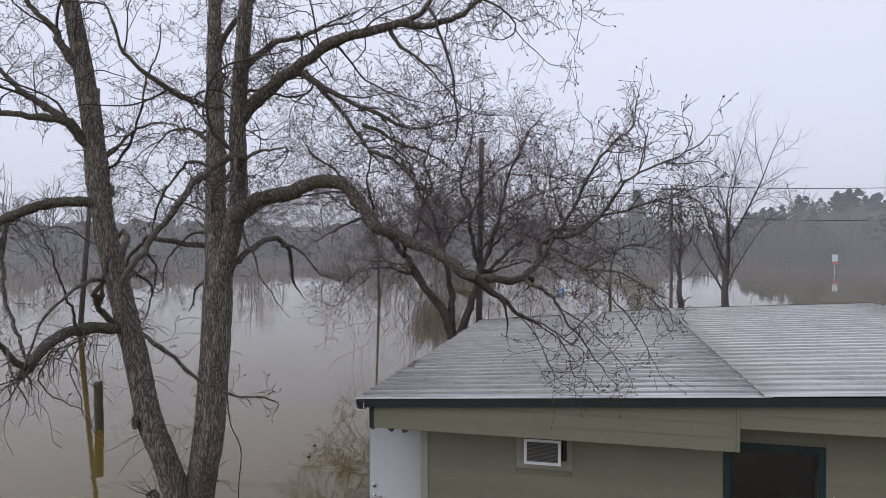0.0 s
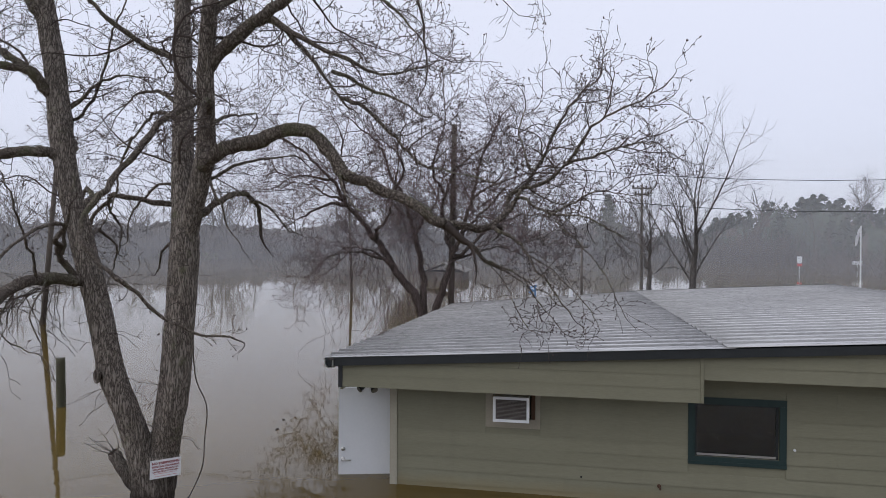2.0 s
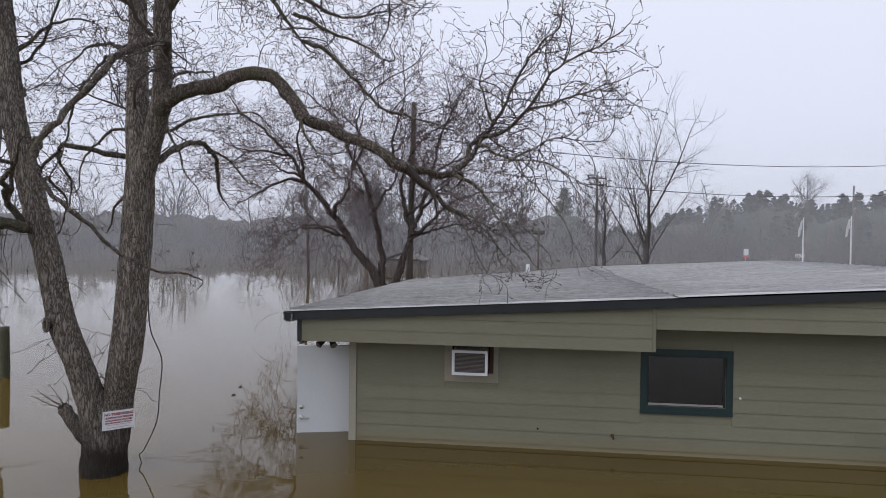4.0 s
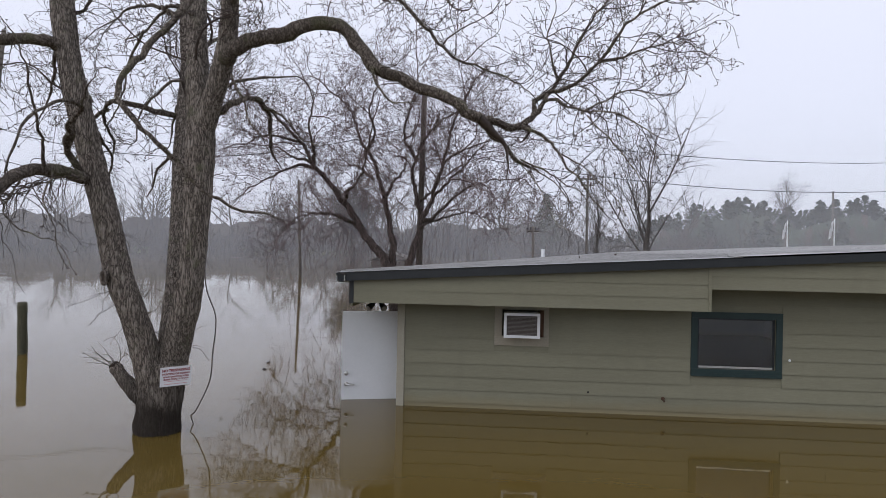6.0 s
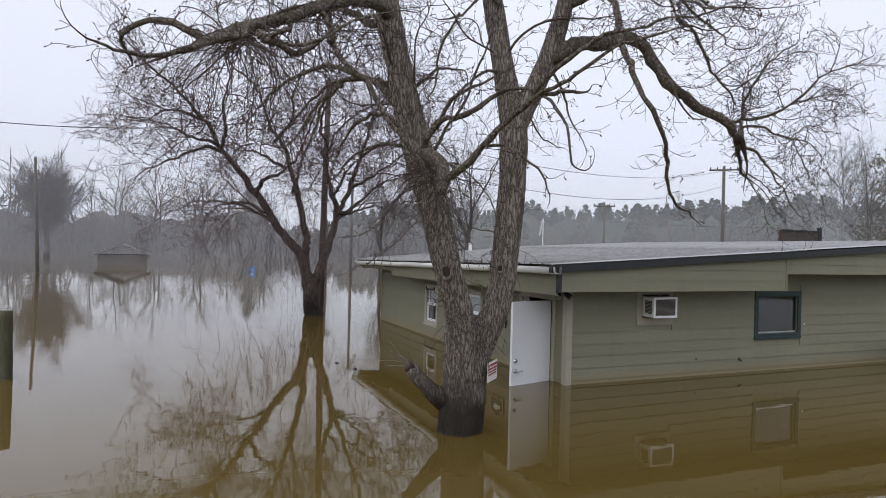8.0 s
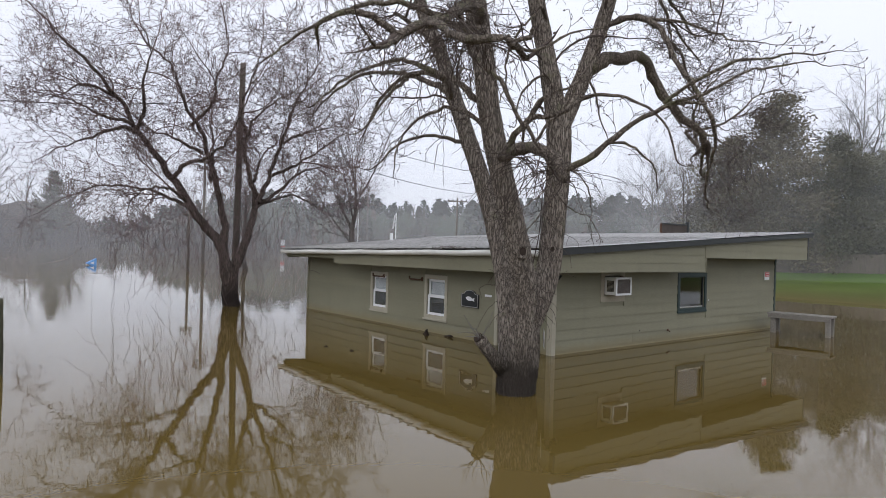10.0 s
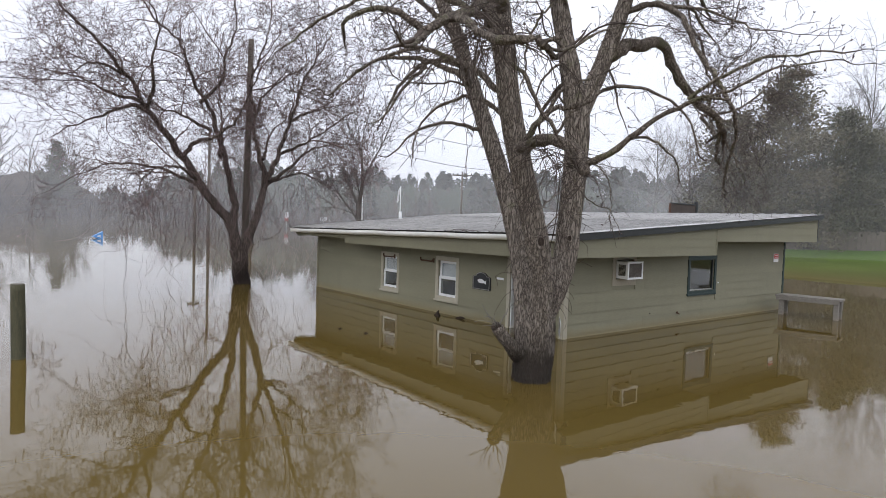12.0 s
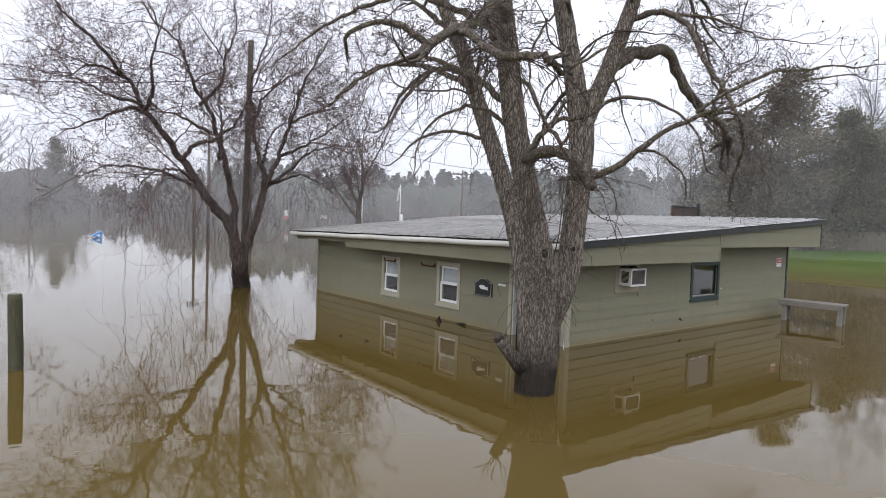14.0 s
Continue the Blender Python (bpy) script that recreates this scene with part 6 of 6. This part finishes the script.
def far_woods():
    rng = np.random.default_rng(33)
    bare = [template_bare(rng, 9.0) for _ in range(7)]
    pine = [template_pine(rng, 11.0) for _ in range(5)]
    brush = [template_brush(rng, 4.0) for _ in range(5)]
    masses = {"bare": ([], [], [0]), "pine": ([], [], [0])}

    def put(kind, tpl, x, y, s, wide=1.0, lift=0.0):
        v, f, n = masses[kind]
        a = rng.uniform(0, 6.28)
        rot = np.array([[math.cos(a), -math.sin(a), 0], [math.sin(a), math.cos(a), 0], [0, 0, 1]])
        z = max(-0.4, ground_height(x, y)) + lift
        v.append((tpl[0] * np.array([wide, wide, 1.0]) * s) @ rot.T + np.array([x, y, z]))
        f += [[i + n[0] for i in face] for face in tpl[1]]
        n[0] += len(tpl[0])

    for k in range(225):
        a = rng.uniform(-80, 88)
        hill = smooth(8, 24, a)
        q = shore_scale(a)
        r = (rng.uniform(84, 100) - 12 * smooth(20, 60, a)) * q
        x, y = r * math.sin(radians(a)), 5 + r * math.cos(radians(a))
        if rng.random() < 0.03 + 0.25 * hill:
            put("pine", pine[k % 5], x, y, rng.uniform(0.4, 0.66) * q * valley(a), 1.2)
        else:
            put("bare", bare[k % 7], x, y, rng.uniform(0.6, 1.05) * (1.22 - 0.22 * hill) * q * valley(a), 1.2)
    for k in range(240):
        a = rng.uniform(-80, 88)
        q = shore_scale(a)
        r = (rng.uniform(80, 92) - 10 * smooth(20, 60, a)) * q
        put("bare", brush[k % 5], r * math.sin(radians(a)), 5 + r * math.cos(radians(a)), rng.uniform(0.6, 1.3) * q, 1.5)
    for k in range(380):
        a = rng.uniform(8, 88)
        q = shore_scale(a)
        r = (104 - 12 * smooth(20, 60, a)) * q
        x, y = r * math.sin(radians(a)), 5 + r * math.cos(radians(a))
        s_top = (0.13 + 0.36 * rng.random() ** 2.2) * q
        put("pine", pine[k % 5], x, y, s_top, rng.uniform(1.15, 1.7), 0.92 * q * rise_top(a) * valley(a) - 7.5 * s_top - max(-0.4, ground_height(x, y)))
    for kind, mat, label in (("bare", WOODS, "grey leafless woods along the far shore in mist"), ("pine", WOODS_GREEN, "dark pines among the far woods in mist")):
        v, f, n = masses[kind]
        tagged(raw("far_woods", np.vstack(v), f, mat, None, "", False), label, "woods", kind="stuff")
    # the dense growth behind them
    verts, faces, k = [], [], 420
    for i in range(k + 1):
        a = -84 + 176 * i / k
        q = shore_scale(a)
        r = (96 - 12 * smooth(20, 60, a)) * q
        top = rise_top(a) * q * valley(a)
        for j, (dr, u) in enumerate(((0, 0.0), (1.0, 0.45), (2.5, 0.75), (4.5, 0.93), (7.0, 1.0), (14.0, 0.9))):
            n1 = noise.noise((a * 1.7, j * 2.1, 5)) + 0.7 * noise.noise((a * 6.0, j * 3.0, 9))
            rr = r + dr + 1.4 * n1
            z = -0.6 + (0.84 * top + 1.5 * n1 + 0.9 * noise.noise((a * 13, j, 3))) * u
            verts.append((rr * math.sin(radians(a)), 5 + rr * math.cos(radians(a)), z))
    for i in range(k):
        for j in range(5):
            faces.append((6 * i + j, 6 * i + 6 + j, 6 * i + 7 + j, 6 * i + 1 + j))
    growth = raw("far_woods", verts, faces, WOODS, None, "", False)
    growth.data.materials.append(WOODS_GREEN)
    for i in range(k):
        a = -84 + 176 * i / k
        for j in range(5):
            growth.data.polygons[i * 5 + j].material_index = int(a > 14 + 7 * noise.noise((a * 0.9, j * 1.3, 4)) and noise.noise((a * 2.3, j * 1.7, 8)) > -0.25)
    tagged(growth, "dense grey-brown thicket on the far shore", "woods", kind="stuff")


far_woods()


# ---- fence and small things by the lawn ----
def fence():
    f = thing("fence", "dark weathered board fence behind the lawn", "fence", (33.0, 19.0, 0.9))
    a, b_end = Vector((30.5, 22.0, 0)), Vector((42.0, 3.0, 0))
    count = 90
    d = (b_end - a) / count
    n_out = Vector((-d.y, d.x, 0)).normalized()
    for k in range(count):
        p, q = a + d * k, a + d * (k + 0.94)
        z = ground_height(p.x, p.y) - 0.1
        h = 1.25 + 0.04 * noise.noise((k * 0.7, 0, 0))
        bm = bmesh.new()
        ring = [p, q, q + n_out * 0.025, p + n_out * 0.025]
        lo, hi = ([bm.verts.new((c.x, c.y, zz)) for c in ring] for zz in (z, z + h))
        bm.faces.new(lo[::-1])
        bm.faces.new(hi)
        for i in range(4):
            bm.faces.new((lo[i], lo[(i + 1) % 4], hi[(i + 1) % 4], hi[i]))
        part("board", bm, POLE_WOOD, f)


fence()


def bench():
    """Low plank dock section beside the house."""
    b0 = thing("bench", "grey weathered plank bench standing in flood water by the wall", "bench", (5.5, 7.2, 0))
    o, ax, ay = Vector((5.22, 7.88, 0)), Vector((0.20, -1.30, 0)), Vector((0.46, 0.06, 0))

    def slab(u0, u1, v0, v1, z0, z1, name, mat):
        bm = bmesh.new()
        ring = [o + ax * u + ay * v for u, v in ((u0, v0), (u1, v0), (u1, v1), (u0, v1))]
        lo, hi = ([bm.verts.new((c.x, c.y, z)) for c in ring] for z in (z0, z1))
        bm.faces.new(lo)
        bm.faces.new(hi[::-1])
        for i in range(4):
            bm.faces.new((lo[i], hi[i], hi[(i + 1) % 4], lo[(i + 1) % 4]))
        bmesh.ops.recalc_face_normals(bm, faces=bm.faces)
        bmesh.ops.bevel(bm, geom=bm.edges[:], offset=0.004, segments=1, affect="EDGES")
        part(name, bm, mat, b0)

    for k in range(3):
        slab(0, 1, k * 0.34, k * 0.34 + 0.32, 0.42, 0.46, "plank", GREY_WOOD)
    slab(0.02, 0.98, 0.0, 0.06, 0.34, 0.418, "apron", GREY_WOOD)
    slab(0.02, 0.98, 0.90, 0.96, 0.34, 0.418, "apron", GREY_WOOD)
    for u in (0.06, 0.90):
        for v in (0.07, 0.72):
            slab(u, u + 0.075, v, v + 0.18, -0.8, 0.417, "leg", GREY_WOOD)


bench()


def sign_frame():
    s = thing("sign_board", "dark brown board between two posts behind the house", "sign board", (7.7, 11.8, 0))
    part("post", rod((7.0, 11.8, -1), (7.0, 11.8, 2.62), 0.035, sides=10), RUST, s)
    part("post", rod((8.45, 11.8, -1), (8.45, 11.8, 2.72), 0.06, sides=12), BLACK_METAL, s)
    part("panel", box((7.04, 11.785, 2.02), (8.39, 11.815, 2.60), 0.005), BROWN_PANEL, s, "dull brown panel")
    part("rail", box((7.04, 11.77, 2.60), (8.39, 11.83, 2.645), 0.006), BLACK_METAL, s)


sign_frame()


def letters(name, text, size, mat, parent, frame_m, label=""):
    """Flat raised lettering, turned to mesh."""
    cu = bpy.data.curves.new(name, "FONT")
    cu.body, cu.size, cu.align_x, cu.align_y, cu.extrude = text, size, "CENTER", "CENTER", 0.0008
    cu.offset = 0.045 * size
    tmp = bpy.data.objects.new(name, cu)
    scene.collection.objects.link(tmp)
    me = bpy.data.meshes.new_from_object(tmp.evaluated_get(bpy.context.evaluated_depsgraph_get()))
    bpy.data.objects.remove(tmp)
    me.materials.clear()
    me.materials.append(mat)
    me.transform(frame_m)
    ob = new(name, me)
    ob.parent = parent
    ob.location = -parent.location
    return tagged(ob, label)


def board_frame(centre, right, up):
    r, u = Vector(right).normalized(), Vector(up).normalized()
    n_out = r.cross(u)
    m = Matrix((r, u, n_out)).transposed().to_4x4()
    return Matrix.Translation(centre) @ m


def no_trespassing():
    c = Vector((-3.990, 6.440, 0.662))
    m = board_frame(c, (0.235, 0.225, 0.0), (0.02, 0.02, 1))
    s = thing("warning_sign", "white sign with red lettering nailed to the tree stem", "sign", c)
    bm = box((-0.165, -0.105, -0.003), (0.165, 0.105, 0.0), 0.001)
    bmesh.ops.transform(bm, matrix=m, verts=bm.verts)
    part("plate", bm, WHITE_PAINT, s)
    for text, size, y in (("NO TRESPASSING", 0.037, 0.066), ("HUNTING OR FISHING", 0.028, 0.028), ("VIOLATORS PROSECUTED", 0.023, -0.003), ("UNDER PENALTY OF LAW", 0.023, -0.030)):
        letters("lettering", text, size, DARK_RED, s, m @ Matrix.Translation((0, y, 0.0012)), "red printed words")
    for y0 in (-0.052, -0.082):
        bm = box((-0.12, y0, 0.0006), (0.12, y0 + 0.003, 0.0014))
        bmesh.ops.transform(bm, matrix=m, verts=bm.verts)
        part("rule", bm, RED, s)
    for x, y in ((-0.15, 0.09), (0.15, 0.09), (-0.15, -0.09), (0.15, -0.09)):
        bm = rod((x, y, 0), (x, y, 0.004), 0.005)
        bmesh.ops.transform(bm, matrix=m, verts=bm.verts)
        part("nail", bm, STEEL, s)


no_trespassing()


def plaque():
    p = thing("wall_plaque", "black arched metal plaque with a pale fish on the wall", "plaque", (X0, 10.25, 0.78))
    def arch(w, h, cap, y0=10.25, z0=0.62):
        pts = [(y0 - w, z0), (y0 + w, z0), (y0 + w, z0 + h)]
        for k in range(9):
            a = math.pi * k / 8
            pts.append((y0 + 0.62 * w * math.cos(a), z0 + h + cap * (0.25 + 0.75 * math.sin(a))))
        return pts + [(y0 - w, z0 + h)]
    part("plate", prism(arch(0.25, 0.25, 0.085), 0, X0 - 0.024, X0 - 0.005), BLACK_METAL, p)
    rim = bmesh.new()
    for a, c in zip(arch(0.225, 0.232, 0.08, 10.25, 0.635), arch(0.225, 0.232, 0.08, 10.25, 0.635)[1:] + [arch(0.225, 0.232, 0.08, 10.25, 0.635)[0]]):
        seg = rod((X0 - 0.026, a[0], a[1]), (X0 - 0.026, c[0], c[1]), 0.006, sides=6)
        me = bpy.data.meshes.new("m")
        seg.to_mesh(me)
        seg.free()
        rim.from_mesh(me)
    part("rim", rim, STEEL, p, "thin pale rim")
    fish = [(10.36, 0.80), (10.30, 0.83), (10.22, 0.825), (10.16, 0.79), (10.11, 0.81), (10.12, 0.765), (10.11, 0.735), (10.17, 0.755), (10.24, 0.745), (10.31, 0.755)]
    part("fish", prism(fish, 0, X0 - 0.030, X0 - 0.0245), WHITE_PAINT, p, "pale relief fish")


plaque()
part("name_strip", box((X0 - 0.012, 9.66, 0.86), (X0 - 0.006, 9.84, 0.90), 0.001), WHITE_PAINT, house, "small pale strip")


def red_notice():
    r = thing("wall_notice", "small red and white notice on the siding", "sign", (5.88, Y0, 1.27))
    part("plate", box((5.75, Y0 - 0.022, 1.17), (6.0, Y0 - 0.012, 1.37), 0.002), WHITE_PAINT, r)
    part("panel", box((5.765, Y0 - 0.026, 1.255), (5.985, Y0 - 0.0225, 1.36), 0.001), RED, r, "red upper panel")
    for k in range(2):
        part("bar", box((5.79, Y0 - 0.028, 1.335 - 0.04 * k - 0.014), (5.96, Y0 - 0.0265, 1.335 - 0.04 * k)), WHITE_PAINT, r)


red_notice()


def bracket(y, z):
    b0 = thing("wall_bracket", "rusted iron awning arm on the wall beside a window", "bracket", (X0, y, z), "iron awning arms")
    w = Wood()
    w.tube(spline([(X0 - 0.02, y + 0.22, z + 0.05), (X0 - 0.05, y + 0.16, z + 0.0), (X0 - 0.06, y, z), (X0 - 0.05, y - 0.20, z), (X0 - 0.02, y - 0.22, z + 0.03)], 16), [0.016] * 16, 8)
    w.make("arm", RUST, b0)
    part("plate", box((X0 - 0.02, y - 0.245, z - 0.03), (X0 - 0.006, y - 0.195, z + 0.06), 0.002), RUST, b0)


for y, z in ((13.40, 1.05), (11.98, 1.06), (9.3, 1.33)):
    bracket(y, z)


def flood_lamp(x, y):
    """Twin lamp heads on a round base under the soffit."""
    f = thing("flood_lamp", "black twin flood lamp under the soffit by the door", "lamp", (x, y, 1.40))
    part("base", rod((x, y, 1.429), (x, y, 1.404), 0.055, 0.050, 18), BLACK_METAL, f)
    for side in (-1, 1):
        arm = rod((x, y, 1.406), (x + side * 0.05, y - 0.01, 1.368), 0.011, sides=8)
        part("arm", arm, BLACK_METAL, f)
        h = part("lamp_head", rod((x + side * 0.045, y + 0.015, 1.372), (x + side * 0.105, y - 0.055, 1.315), 0.028, 0.046, 16), BLACK_METAL, f)
        part("lens", rod((x + side * 0.106, y - 0.056, 1.314), (x + side * 0.109, y - 0.060, 1.311), 0.040, 0.038, 16), GREY_WOOD, h, "dull glass lens")


flood_lamp(-2.07, 7.98)


def hose_bib(x, z):
    h = thing("wall_tap", "small dark tap on the siding", "tap", (x, Y0, z), "taps on the front wall")
    part("flange", rod((x, Y0 - 0.004, z), (x, Y0 - 0.016, z), 0.024, sides=14), RUST, h)
    part("spout", rod((x, Y0 - 0.01, z), (x + 0.01, Y0 - 0.055, z - 0.03), 0.010, 0.012, 10), RUST, h)


hose_bib(1.64, 0.225)
part("wall_hole", rod((0.69, Y0 - 0.006, 0.27), (0.69, Y0 - 0.002, 0.27), 0.014, sides=12), DARK, house, "small dark hole")
part("wall_screw", rod((3.2, Y0 - 0.012, 0.77), (3.2, Y0 - 0.002, 0.77), 0.016, sides=12), WHITE_PAINT, house)


def flagpole(x, y, h):
    f = thing("flagpole", "white flagpole with a limp pale flag on the far bank", "flagpole", (x, y, 0.0), "flagpoles")
    part("shaft", rod((x, y, 0), (x, y, h), 0.06, 0.04, 10), WHITE_PAINT, f)
    verts, faces = [], []
    for i in range(9):
        for j in range(6):
            u, v = i / 8, j / 5
            verts.append((x - 0.06 - 0.34 * u, y + 0.10 * math.sin(5 * u + 1.5 * v), h - 0.15 - 0.75 * v - 0.7 * u + 0.06 * math.sin(7 * u)))
    for i in range(8):
        for j in range(5):
            faces.append((i * 6 + j, i * 6 + j + 1, i * 6 + 7 + j, i * 6 + 6 + j))
    raw("flag", verts, faces, FLAG, f)


flagpole(22.7, 54.1, 4.75)
flagpole(24.5, 50.4, 4.75)


def road_sign(x, y, z, w, h, red):
    s = thing("road_sign", "white road sign on a post far across the water" if red else "low white board on the far bank", "sign", (x, y, 0))
    part("post", rod((x, y + 0.05, -1), (x, y + 0.05, z + h), 0.04, sides=8), STEEL, s)
    part("plate", box((x - w / 2, y - 0.02, z), (x + w / 2, y, z + h), 0.01), WHITE_PAINT, s)
    if red:
        part("lower_plate", box((x - w / 2, y - 0.02, z - 0.35), (x + w / 2, y, z - 0.05), 0.01), RED, s)


road_sign(26.3, 78.0, 1.25, 0.55, 0.75, True)
road_sign(33.8, 82.0, 1.0, 1.1, 0.45, False)


def shed():
    s = thing("shed", "grey flooded shed with only roof and wall tops above water", "shed", (-9.8, 57.5, 0))
    part("wall", box((-11.6, 55.6, -1), (-8.2, 59.4, 0.75)), POLE_WOOD, s)
    part("roof", prism([(-11.9, 0.7), (-9.9, 1.45), (-7.9, 0.7), (-7.9, 0.8), (-9.9, 1.57), (-11.9, 0.8)], 1, 55.3, 59.7), GREY_WOOD, s)


shed()


def blue_float():
    f = thing("float", "blue and white pointed float adrift on the water", "float", (-1.64, 45.3, 0))
    part("hull", prism([(-1.98, 0.12), (-1.42, -0.1), (-1.42, 0.42)], 1, 45.1, 45.5), BLUE, f)
    part("band", prism([(-1.78, 0.14), (-1.55, 0.06), (-1.55, 0.24)], 1, 45.085, 45.098), WHITE_PAINT, f)


blue_float()


def driftwood(x, y, pieces, seed, label, rise=0.07):
    d = thing("driftwood", label, "driftwood", (x, y, 0), "drifting wood")
    lean = 0.35 if rise > 0.1 else 1.0
    rng = np.random.default_rng(seed)
    for k in range(pieces):
        c = np.array([x + rng.normal(0, 0.05), y + rng.normal(0, 0.10), -0.02])
        e = c + np.array([rng.normal(0, 0.06) * lean, rng.normal(0, 0.10) * lean, rng.uniform(0.3, 1.0) * rise])
        w = Wood()
        w.tube(spline([c, (c + e) / 2 + rng.normal(0, 0.02, 3), e], 8), np.linspace(0.04, 0.014, 8), 8, 0.2)
        w.make("stick", BARK_TWO, d)


driftwood(-2.09, 11.24, 4, 1, "dark broken wood drifting beside the wall", 0.15)
driftwood(-1.95, 10.87, 2, 2, "small dark twig drifting beside the wall")
# added sticks standing in for a dark bit of the shore tree's reflection
driftwood(-4.51, 10.53, 2, 3, "short added stick in place of a dark tree reflection on the water", 0.025)
